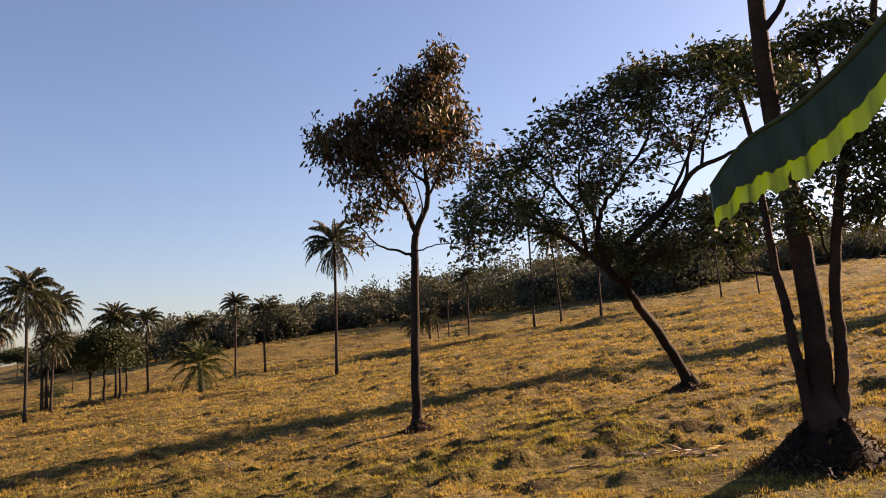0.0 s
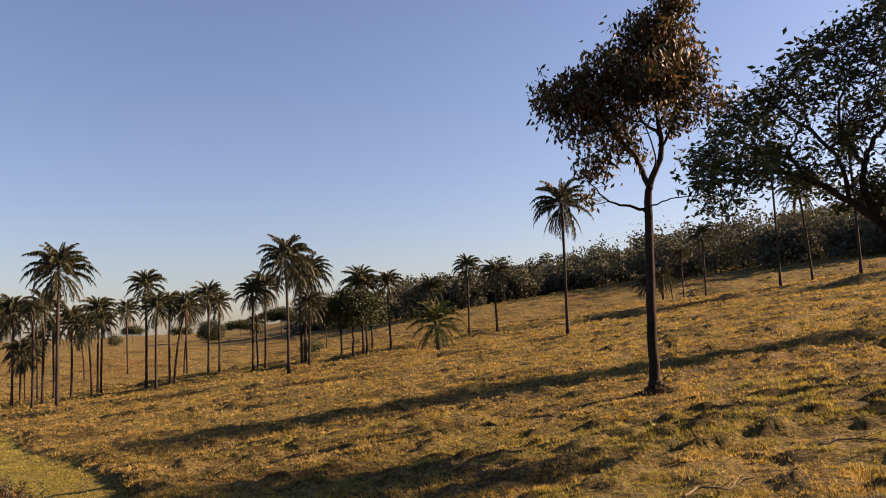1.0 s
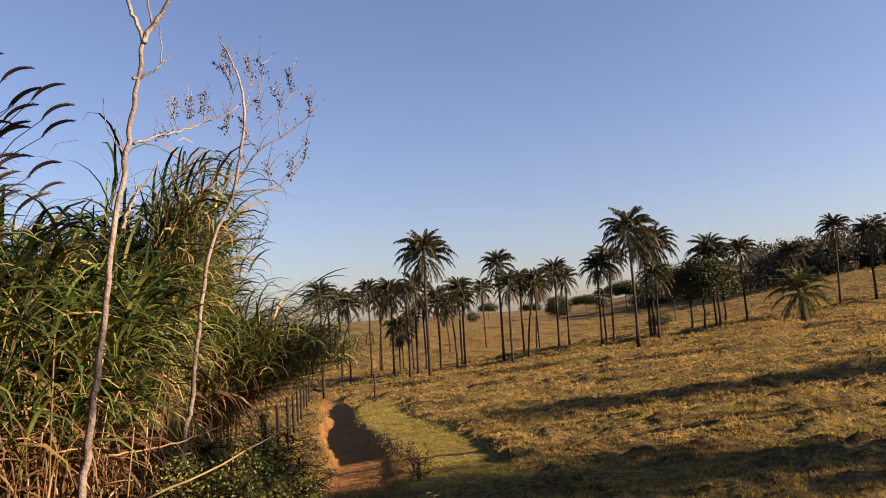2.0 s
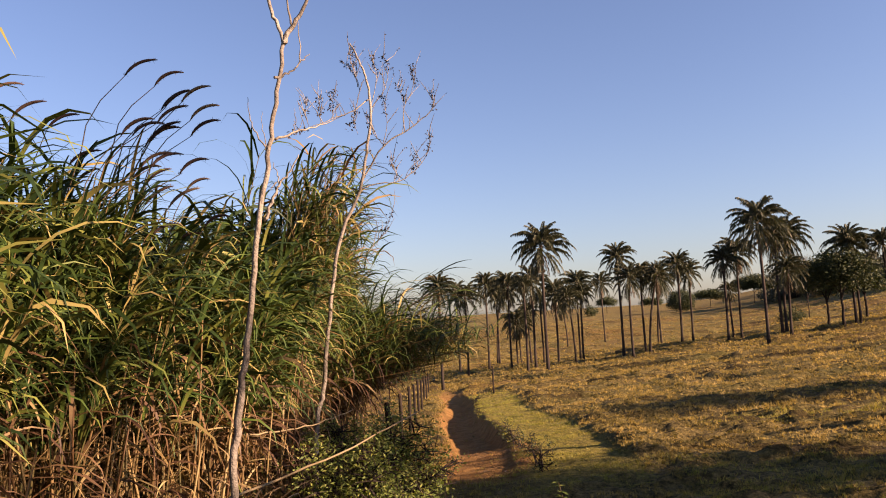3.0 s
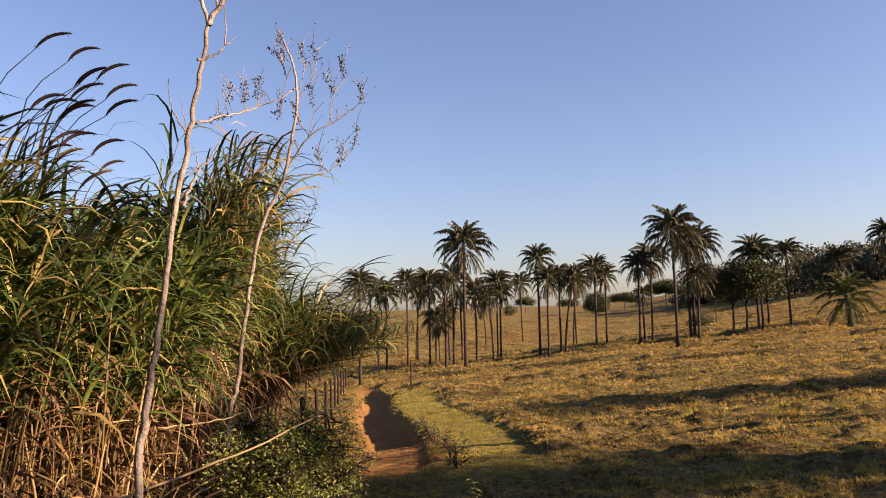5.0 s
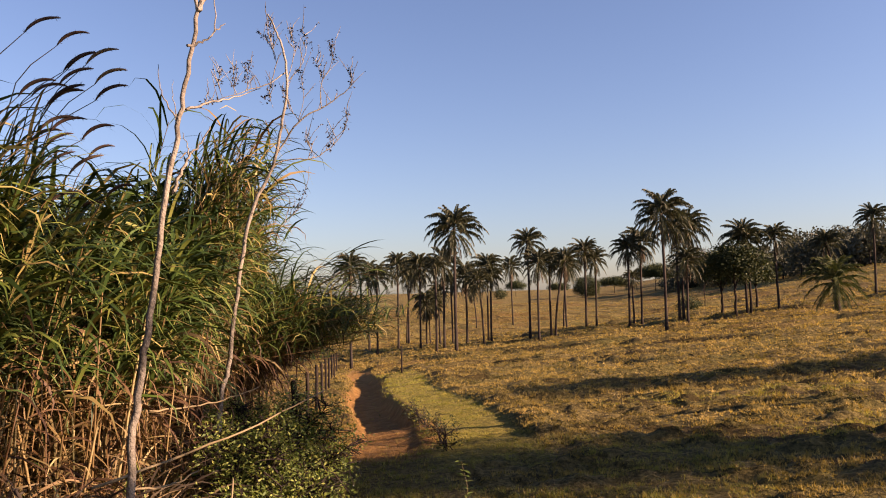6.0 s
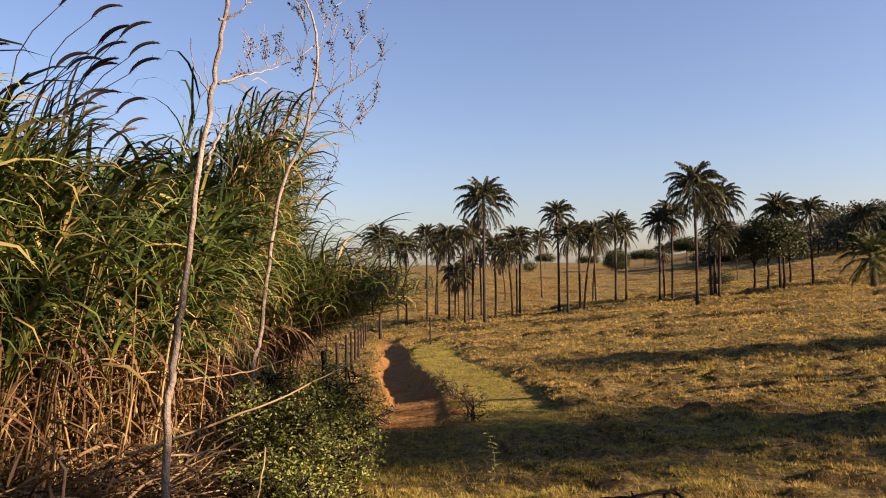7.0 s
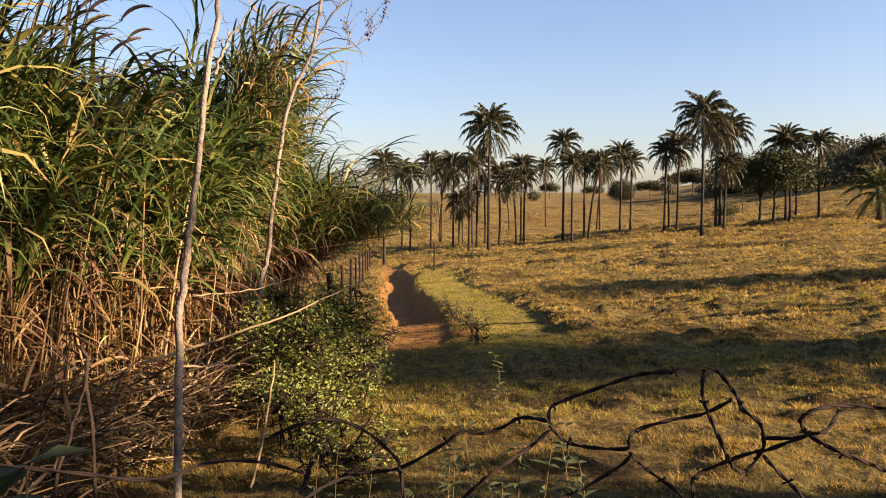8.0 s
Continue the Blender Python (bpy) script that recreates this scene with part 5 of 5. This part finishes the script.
leafy_bush(-6.3, 3.2, [(0, 0, 0.75, 0.36, 0.26, 0.8), (0.1, 0.2, 0.45, 0.36, 0.3, 0.9), (-0.3, 0.15, 0.9, 0.3, 0.2, 0.6), (0.35, -0.15, 0.4, 0.32, 0.25, 0.6)], 58)
leafy_bush(-4.75, 2.9, [(0, 0, 0.3, 0.36, 0.26, 0.8), (0.25, 0.3, 0.2, 0.3, 0.2, 0.7), (-0.3, 0.1, 0.4, 0.3, 0.25, 0.7), (0.55, 0.1, 0.14, 0.3, 0.14, 0.6)], 59, 0.036, 2000, "low green weeds sprawling at the fence foot")
leafy_bush(-7.3, 3.85, [(0, 0, 0.7, 0.45, 0.3, 0.6), (-0.5, -0.2, 0.85, 0.4, 0.2, 0.5), (0.4, -0.1, 0.5, 0.4, 0.3, 0.5), (0.8, -0.4, 0.35, 0.35, 0.25, 0.4)], 57)
leafy_bush(-8.4, 5.6, [(0, 0, 0.4, 0.4, 0.3, 0.8), (0.2, 0.3, 0.25, 0.3, 0.22, 0.7), (-0.8, 0.3, 0.45, 0.35, 0.25, 0.5)], 54, 0.055, 800, "thin green bush at the path edge")
leafy_bush(-4.3, 2.5, [(0, 0, 0.22, 0.25, 0.2, 0.7), (0.3, 0.3, 0.15, 0.25, 0.15, 0.5)], 55, 0.036, 2000, "low green weeds sprawling at the fence foot")
leafy_bush(-7.7, 7.2, [(0, 0, 0.12, 0.35, 0.14, 0.7), (-0.6, 0.55, 0.14, 0.4, 0.14, 0.7), (-1.3, 1.0, 0.12, 0.4, 0.14, 0.7)], 56, 0.04, 900, "low dark weeds along the lip of the sunken path", LEAF_DARK)
leafy_bush(-9.55, 8.55, [(0, 0, 0.1, 0.3, 0.14, 0.7), (-0.55, 0.38, 0.14, 0.28, 0.14, 0.7), (-1.2, 0.8, 0.12, 0.34, 0.16, 0.7), (-1.9, 1.3, 0.12, 0.3, 0.14, 0.7)], 57, 0.04, 900, "low dark weeds along the lip of the sunken path", LEAF_DARK)


def weed(x, y, h, seed, leaf=0.05, label="single weed stalk with a few pale green leaves", foliage=None):
    z = surface(x, y)
    ob = empty("weed", x, y, z, label, "weed", "weeds")
    rng = random.Random(seed)
    g, lg = Geo(), Geo()
    line = limb(g, [(0, 0, -0.04), (0.02, 0.01, h * 0.5), (rng.uniform(-0.08, 0.08), 0.02, h)], 0.004, 0.0015, rng, 4, 0.004, 5)
    for p in line[2:]:
        for k in range(3):
            a = rng.uniform(0, 6.28)
            lg.leaf(p, Vector((math.cos(a), math.sin(a), rng.uniform(-0.3, 0.3))).normalized(), Vector((-math.sin(a), math.cos(a), 0)), leaf * rng.uniform(0.6, 1.3), leaf * 0.5)
    part("stalk", g, CANE_STEM, ob)
    part("foliage", lg, foliage or LEAF_BUSH, ob, "", False)


weed(-4.7, 4.6, 0.42, 1, 0.075)
wr = random.Random(77)
for i in range(26):
    a, r = radians(wr.uniform(40, 62)), wr.uniform(1.9, 3.6)
    weed(-r * math.sin(a), r * math.cos(a), wr.uniform(0.25, 0.75), 100 + i, 0.045, "small dark-leaved weed in dry grass", LEAF_DARK)
for i in range(14):
    s = wr.uniform(7, 16)
    x, y = fence_spot(s, wr.uniform(-0.6, 0.2))
    weed(x, y, wr.uniform(0.25, 0.5), 140 + i, 0.05, "small green weed beside the worn path")
for x, y, h in ((-2.12, 1.77, 0.8), (-2.06, 1.84, 0.86), (-1.96, 1.94, 0.8), (-1.9, 1.99, 0.88), (-1.8, 2.08, 0.76), (-1.76, 2.12, 0.7), (-2.0, 1.9, 0.68)):
    weed(x, y, h, int(h * 1000), 0.06, "dark leafy weed stalk standing behind the wire", LEAF_DARK)
weed(-1.41, 0.26, 1.24, 301, 0.13, "broad-leaved dark green weed beside the wire", LEAF_DARK)
weed(-1.46, 0.20, 1.16, 302, 0.13, "broad-leaved dark green weed beside the wire", LEAF_DARK)


# ---- tangled wire of the near fence ----
def strand(joints, r=0.0015):
    g = Geo()
    rng = random.Random(len(joints))
    line = smooth_line(joints, 9)
    for sgn in (0, math.pi):
        tw = []
        for i, p in enumerate(line):
            d = (line[min(i + 1, len(line) - 1)] - line[max(i - 1, 0)]).normalized()
            a = d.cross(Vector((0.3, 0.2, 0.9))).normalized()
            b = d.cross(a)
            tw.append(p + (a * math.cos(i * 0.55 + sgn) + b * math.sin(i * 0.55 + sgn)) * r * 0.75)
        g.tube(tw, [r] * len(tw), 5)
    for i in range(12, len(line) - 6, 34):
        for k in range(2):
            d = rand_way(rng)
            g.tube([line[i] - d * 0.007, line[i] + d * 0.007], [0.0016, 0.0008], 4)
    return g


def wire_tangle():
    ob = empty("wire_tangle", -0.6, 0.75, 1.28, "dark rusted barbed wire in loose tangled loops", "wire")

    def hang(name, g):
        p = part(name, g, WIRE, ob)
        p.location = (0.6, -0.75, -1.28)

    hang("loop", strand([(-0.891, 0.422, 1.268), (-0.844, 0.436, 1.292), (-0.823, 0.469, 1.297), (-0.831, 0.521, 1.271), (-0.824, 0.562, 1.230), (-0.802, 0.550, 1.225), (-0.773, 0.534, 1.202), (-0.777, 0.542, 1.160)]))
    hang("loop", strand([(-0.858, 0.423, 1.191), (-0.836, 0.439, 1.208), (-0.846, 0.482, 1.213), (-0.848, 0.528, 1.213), (-0.808, 0.556, 1.224), (-0.748, 0.573, 1.264), (-0.731, 0.588, 1.280), (-0.740, 0.628, 1.267), (-0.738, 0.660, 1.269), (-0.706, 0.660, 1.288), (-0.661, 0.655, 1.295)]))
    hang("loop", strand([(-0.656, 0.655, 1.293), (-0.671, 0.672, 1.304), (-0.678, 0.710, 1.307), (-0.645, 0.729, 1.324), (-0.588, 0.726, 1.350), (-0.551, 0.734, 1.359), (-0.536, 0.777, 1.360), (-0.536, 0.810, 1.348), (-0.514, 0.808, 1.328), (-0.491, 0.779, 1.322), (-0.472, 0.781, 1.309), (-0.483, 0.813, 1.275), (-0.501, 0.830, 1.252)]))
    hang("loop", strand([(-0.665, 0.666, 1.285), (-0.677, 0.703, 1.259), (-0.662, 0.723, 1.250), (-0.604, 0.725, 1.261), (-0.587, 0.709, 1.279), (-0.591, 0.731, 1.285), (-0.579, 0.780, 1.290), (-0.547, 0.797, 1.301), (-0.504, 0.781, 1.329)]))
    hang("loop", strand([(-0.543, 0.789, 1.356), (-0.552, 0.802, 1.322), (-0.531, 0.783, 1.303), (-0.504, 0.763, 1.281), (-0.500, 0.777, 1.256), (-0.505, 0.816, 1.239), (-0.494, 0.831, 1.261)]))
    hang("loop", strand([(-0.494, 0.834, 1.277), (-0.448, 0.834, 1.290), (-0.438, 0.800, 1.317), (-0.424, 0.807, 1.330), (-0.411, 0.849, 1.329), (-0.383, 0.879, 1.326), (-0.341, 0.866, 1.330)]))
    hang("loop", strand([(-0.420, 0.854, 1.321), (-0.417, 0.816, 1.308), (-0.433, 0.798, 1.301), (-0.477, 0.812, 1.273), (-0.510, 0.825, 1.256), (-0.548, 0.786, 1.230), (-0.532, 0.753, 1.217), (-0.533, 0.750, 1.180)]))
    hang("loop", strand([(-0.434, 0.818, 1.296), (-0.406, 0.807, 1.292), (-0.390, 0.839, 1.277), (-0.380, 0.877, 1.260), (-0.343, 0.882, 1.253)]))
    hang("loop", strand([(-0.467, 0.781, 1.275), (-0.457, 0.802, 1.252), (-0.454, 0.843, 1.220), (-0.438, 0.855, 1.188)]))
    hang("loop", strand([(-0.589, 0.717, 1.262), (-0.618, 0.741, 1.236), (-0.658, 0.730, 1.202), (-0.661, 0.692, 1.198), (-0.663, 0.650, 1.193)]))
    hang("loop", strand([(-0.605, 0.740, 1.249), (-0.600, 0.773, 1.223), (-0.558, 0.776, 1.204), (-0.524, 0.756, 1.188)]))
    hang("loop", strand([(-0.694, 0.698, 1.268), (-0.705, 0.676, 1.250), (-0.705, 0.626, 1.237), (-0.714, 0.602, 1.222), (-0.760, 0.597, 1.177)]))
    hang("loop", strand([(-1.052, 0.111, 1.267), (-1.009, 0.167, 1.264), (-0.974, 0.234, 1.249), (-0.973, 0.317, 1.222), (-0.977, 0.394, 1.224), (-0.946, 0.444, 1.220), (-0.890, 0.472, 1.215)]))
    hang("loop", strand([(-1.3, -0.2, 1.2), (-1.15, 0.0, 1.26), (-1.052, 0.111, 1.267)]))
    hang("loop", strand([(-0.341, 0.866, 1.33), (-0.2, 0.98, 1.3), (-0.03, 1.07, 1.2)]))
    hang("loop", strand([(-0.343, 0.882, 1.253), (-0.2, 1.0, 1.18), (-0.03, 1.07, 1.1)]))

wire_tangle()


def near_post(x, y, h):
    ob = empty("fence_post", x, y, ground_z(x, y), "weathered wooden post holding the slack tangled wire", "fence post", "near fence posts")
    g = Geo()
    g.tube([(0, 0, -0.3), (0.01, 0, h * 0.5), (0, 0.01, h - 0.02), (0, 0.01, h)], [0.06, 0.057, 0.055, 0.04], 10)
    part("stake", g, WEATHERED, ob)


near_post(-1.3, -0.25, 1.4)
near_post(-0.02, 1.12, 1.3)


# ---- banana plant, of which one leaf reaches into view ----
def banana():
    x, y = 3.1, 1.55
    z = ground_z(x, y)
    ob = empty("banana_plant", x, y, z, "banana plant with one long drooping leaf lit from behind", "banana plant")
    rng = random.Random(6)
    g = Geo()
    g.tube([(0, 0, -0.1), (0, 0, 0.8), (-0.02, 0, 1.7), (-0.08, 0.01, 2.25)], [0.13, 0.11, 0.085, 0.05], 12)
    part("stem", g, LEAF_BUSH, ob, "fleshy green stem")
    rib = smooth_line([(-0.06, 0.0, 2.2), (-0.5, 0.12, 2.62), (-1.0, 0.24, 2.56), (-1.42, 0.31, 2.39), (-1.68, 0.38, 2.15), (-1.82, 0.46, 2.03), (-1.96, 0.52, 1.95), (-2.06, 0.565, 1.83)], 14)
    rib = [Vector(p) for p in rib]
    m = Geo()
    n = len(rib) - 1
    m.tube(rib, [0.024 * (1 - 0.85 * i / n) for i in range(n + 1)], 7)
    part("midrib", m, FROND_LIME, ob)
    view = Vector((-0.5, -0.86, 0))
    for name, out, low, reach in (("near_half", 1, -0.86, 0.18), ("far_half", -1, -0.93, 0.235)):
        lg = Geo()
        cols = 9
        fold = 0.0
        for i, p in enumerate(rib):
            u = i / n
            w = reach * max(0.0, math.sin(math.pi * min(1, 0.12 + 0.95 * max(0, u - 0.2)))) ** 0.6 if u > 0.2 else 0.01
            w = max(w, 0.008) * (1 + 0.05 * math.sin(i * 0.9 + reach * 9) + 0.03 * math.sin(i * 2.3))
            fold += rng.gauss(0, 0.5)
            for k in range(cols):
                v = k / (cols - 1)
                d = view * out * ((0.1 if out > 0 else 0.04) * math.sin(v * 1.7)) * w + Vector((0, 0, low)) * w * (v**1.15)
                ripple = view * (0.012 * math.sin(i * 0.8 + fold * 0.3 + v) + 0.006 * math.sin(i * 2.1)) * v
                lg.v.append(Vector(p) + d + ripple)
        torn = {n // 2, n * 3 // 4} if out < 0 else set()
        for i in range(n):
            for k in range(cols - 1):
                if i in torn and k > cols - 3:
                    continue
                q = i * cols + k
                lg.f.append((q, q + cols, q + cols + 1, q + 1))
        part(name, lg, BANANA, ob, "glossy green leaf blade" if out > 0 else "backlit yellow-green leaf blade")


def banana_material():
    m, t, b = nodes_of("banana_leaf")
    n = noise_node(t, 9.0, 3.0)
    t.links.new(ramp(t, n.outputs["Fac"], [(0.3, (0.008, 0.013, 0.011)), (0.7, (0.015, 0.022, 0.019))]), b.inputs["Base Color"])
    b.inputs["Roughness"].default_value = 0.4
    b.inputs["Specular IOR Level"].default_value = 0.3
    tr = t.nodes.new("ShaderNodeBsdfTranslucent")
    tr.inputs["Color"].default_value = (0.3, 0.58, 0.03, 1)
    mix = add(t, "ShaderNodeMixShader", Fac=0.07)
    t.links.new(b.outputs[0], mix.inputs[1])
    t.links.new(tr.outputs[0], mix.inputs[2])
    t.links.new(mix.outputs[0], t.nodes["Material Output"].inputs["Surface"])
    return m


BANANA = banana_material()
banana()


# ---- fallen branches and sticks ----
def fallen_branch(x, y, turn, size, seed, label, material):
    z = surface(x, y)
    ob = empty("fallen_branch", x, y, z, label, "branch", "fallen branches")
    rng = random.Random(seed)
    g = Geo()
    main = limb(g, [(-0.5 * size, 0, 0.03), (-0.15 * size, 0.06, 0.07), (0.2 * size, -0.03, 0.06), (0.55 * size, 0.04, 0.1)], 0.014, 0.004, rng, 6, 0.012)
    for k in range(9):
        b = main[rng.randint(3, len(main) - 2)]
        d = Vector((rng.uniform(0.2, 1), rng.uniform(-0.8, 0.8), rng.uniform(-0.1, 0.5))) * 0.28 * size
        tg = Geo()
        tg.tube([b, b + d * 0.5 + rand_way(rng) * 0.03, b + d], [0.006, 0.004, 0.002], 4, False)
        part("twig", tg, material, ob).matrix_basis = pose(0, 0, 0, 0, 0, turn)
    p = part("bough", g, material, ob)
    p.matrix_basis = pose(0, 0, 0, 0, 0, turn)


def leaf_pile(x, y, seed):
    """A heap of curled pale dead leaves with a broken stalk in it."""
    rng, rs = random.Random(seed), np.random.default_rng(seed)
    z = surface(x, y)
    ob = empty("leaf_pile", x, y, z, "small heap of pale curled dead leaves on short grass", "leaf pile")
    n = 46
    p = np.stack([rs.normal(size=n) * 0.22, rs.normal(size=n) * 0.12, rs.uniform(0.01, 0.07, n)], 1)
    a = rs.uniform(-0.7, 0.7, n) + np.pi * rs.integers(0, 2, n)
    h = np.stack([np.cos(a), np.sin(a), np.zeros(n)], 1)
    part("dead_leaves", blades_mesh("dead_leaves", p, h, rs.uniform(-0.1, 0.6, n), rs.uniform(0.3, 1.4, n), rs.uniform(0.12, 0.32, n), rs.uniform(0.025, 0.06, n), PALE_LEAF, rs, 4, 0.8), None, ob)
    g = Geo()
    limb(g, [(-0.3, 0.02, 0.03), (0, 0.04, 0.07), (0.35, -0.02, 0.1)], 0.012, 0.005, rng, 6, 0.01)
    part("stalk", g, BAMBOO, ob)


leaf_pile(2.42, 8.36, 14)
fallen_branch(1.5, 8.35, 12, 0.9, 2, "pale dry fallen branch in short grass", BAMBOO)
fallen_branch(3.3, 6.6, 60, 0.8, 4, "dark crooked fallen branch near the mound", BARK)
fallen_branch(0.1, 6.6, 40, 0.6, 5, "pale dry fallen branch in short grass", BAMBOO)


def dead_stick():
    x, y = -1.63, 0.42
    z = ground_z(x, y)
    ob = empty("dead_stick", x, y, z, "thin dark forked dead stick upright by the wire", "stick")
    rng = random.Random(12)
    g = Geo()
    limb(g, [(0.0, 0.04, -0.05), (0.0, 0.03, 0.7), (0.01, 0.01, 1.2 - z), (0.0, 0.0, 1.27 - z)], 0.0055, 0.003, rng, 6, 0.006)
    limb(g, [(0.01, 0.01, 1.2 - z), (-0.01, -0.02, 1.1 - z), (-0.02, -0.05, 0.98 - z), (-0.03, -0.07, 0.7 - z)], 0.003, 0.0045, rng, 6, 0.004)
    part("stick", g, BARK, ob)


dead_stick()


# ---- pasture grass ----
def pasture_grass():
    rs = np.random.default_rng(4)
    rng = random.Random(4)
    spots, green = [], []
    for i in range(300000):
        az = radians(rng.uniform(-34, 88))
        r = 1.7 * (90 / 1.7) ** (rng.random() ** 0.62)
        x, y = -r * math.sin(az), r * math.cos(az)
        side, s = path_side(x, y)
        if s > 6.5 and abs(side) < 0.55 and s < 40 and rng.random() < 0.97 * ease(9.0, 11.6, s):
            continue
        lush = noise.noise(Vector((x * 0.35, y * 0.35, 4.0)))
        clump = noise.noise(Vector((x * 1.9, y * 1.9, 7.0))) + 0.5 * noise.noise(Vector((x * 4.2, y * 4.2, 3.0)))
        if clump < -0.06 and rng.random() < 0.8:
            continue
        size = 0.45 + 0.3 * max(-0.6, lush) + 0.8 * max(0.0, clump) + 0.5 * rng.random() ** 1.5
        strip = s > 8.5 and 0.5 < side < 2.0 and s < 32
        if strip:
            size *= 0.75
        elif r < 14 and lush > 0.02 and rng.random() < 0.65:
            strip = True
        (green if strip else spots).append((x, y, surface(x, y) - 0.008, r, size))

    def field(name, rows, count, material, label):
        """Tussocks: each a dome of blades that lean outwards."""
        a = np.repeat(np.array(rows), count, 0)
        n = len(a)
        r = a[:, 3]
        spread = 0.016 + 0.0031 * r
        o = rs.normal(size=(n, 2)) * 0.55
        far = np.minimum(1.3, np.hypot(o[:, 0], o[:, 1]))
        p = a[:, :3].copy()
        p[:, :2] += o * spread[:, None]
        h = unit(np.concatenate([o + rs.normal(size=(n, 2)) * 0.35, np.zeros((n, 1))], 1))
        length = a[:, 4] * (0.038 + 0.0022 * np.minimum(r, 50)) * rs.uniform(0.55, 1.3, n)
        width = 0.0045 + 0.0011 * r
        me = blades_mesh(name, p, h, 1.3 - 0.75 * far * rs.uniform(0.6, 1.3, n), rs.uniform(0.1, 1.1, n), length, width, material, rs, 1, 0.5)
        return tagged(new(name, me), label, "grass", kind="stuff")

    def tussocks(name, rows, fins, material, label):
        """Small spiky tussocks, each one fan of pointed blades about one root."""
        a = np.array(rows)
        n = len(a)
        r, size = a[:, 3:4], a[:, 4:5]
        turn = rs.uniform(0, 2 * np.pi, (n, 1)) + np.arange(fins) * (2 * np.pi / fins) + rs.normal(size=(n, fins)) * 0.3
        wide = (0.003 + 0.001 * r) * rs.uniform(0.7, 1.3, (n, fins))
        tall = (0.034 + 0.0019 * np.minimum(r, 60)) * size * rs.uniform(0.6, 1.35, (n, fins))
        reach = (0.02 + 0.0024 * r) * size**0.5 * rs.uniform(0.2, 1.3, (n, fins))
        side = turn + rs.uniform(-1.9, 1.9, (n, fins))
        v = np.zeros((n, 2 * fins + 1, 3))
        v[:, 1 : fins + 1] = np.stack([wide * np.cos(side), wide * np.sin(side), tall * 0.1], 2)
        v[:, fins + 1 :] = np.stack([reach * np.cos(turn), reach * np.sin(turn), tall], 2)
        v += a[:, None, :3]
        fan = np.array([(0, 1 + k, 1 + fins + k) for k in range(fins)])
        f = (fan[None] + (2 * fins + 1) * np.arange(n)[:, None, None]).reshape(-1, 3)
        return tagged(new(name, mesh_of(name, v.reshape(-1, 3), f, material)), label, "grass", kind="stuff")

    for i in range(40000):
        az = radians(rng.uniform(-34, 84))
        r = rng.uniform(70, 200)
        x, y = -r * math.sin(az), r * math.cos(az)
        spots.append((x, y, surface(x, y) - 0.02, r, rng.uniform(0.5, 1.3)))
    near = [row for row in spots if row[3] < 6.5]
    field("fine_grass", near, 8, GRASS, "short dry grass blades close to the wire")
    tussocks("pasture_grass", [row for row in spots if row[3] >= 6.5], 4, GRASS, "short dry golden pasture grass with green tufts")
    field("path_grass", green, 6, GREEN_GRASS, "short greener trodden grass beside the path")


pasture_grass()
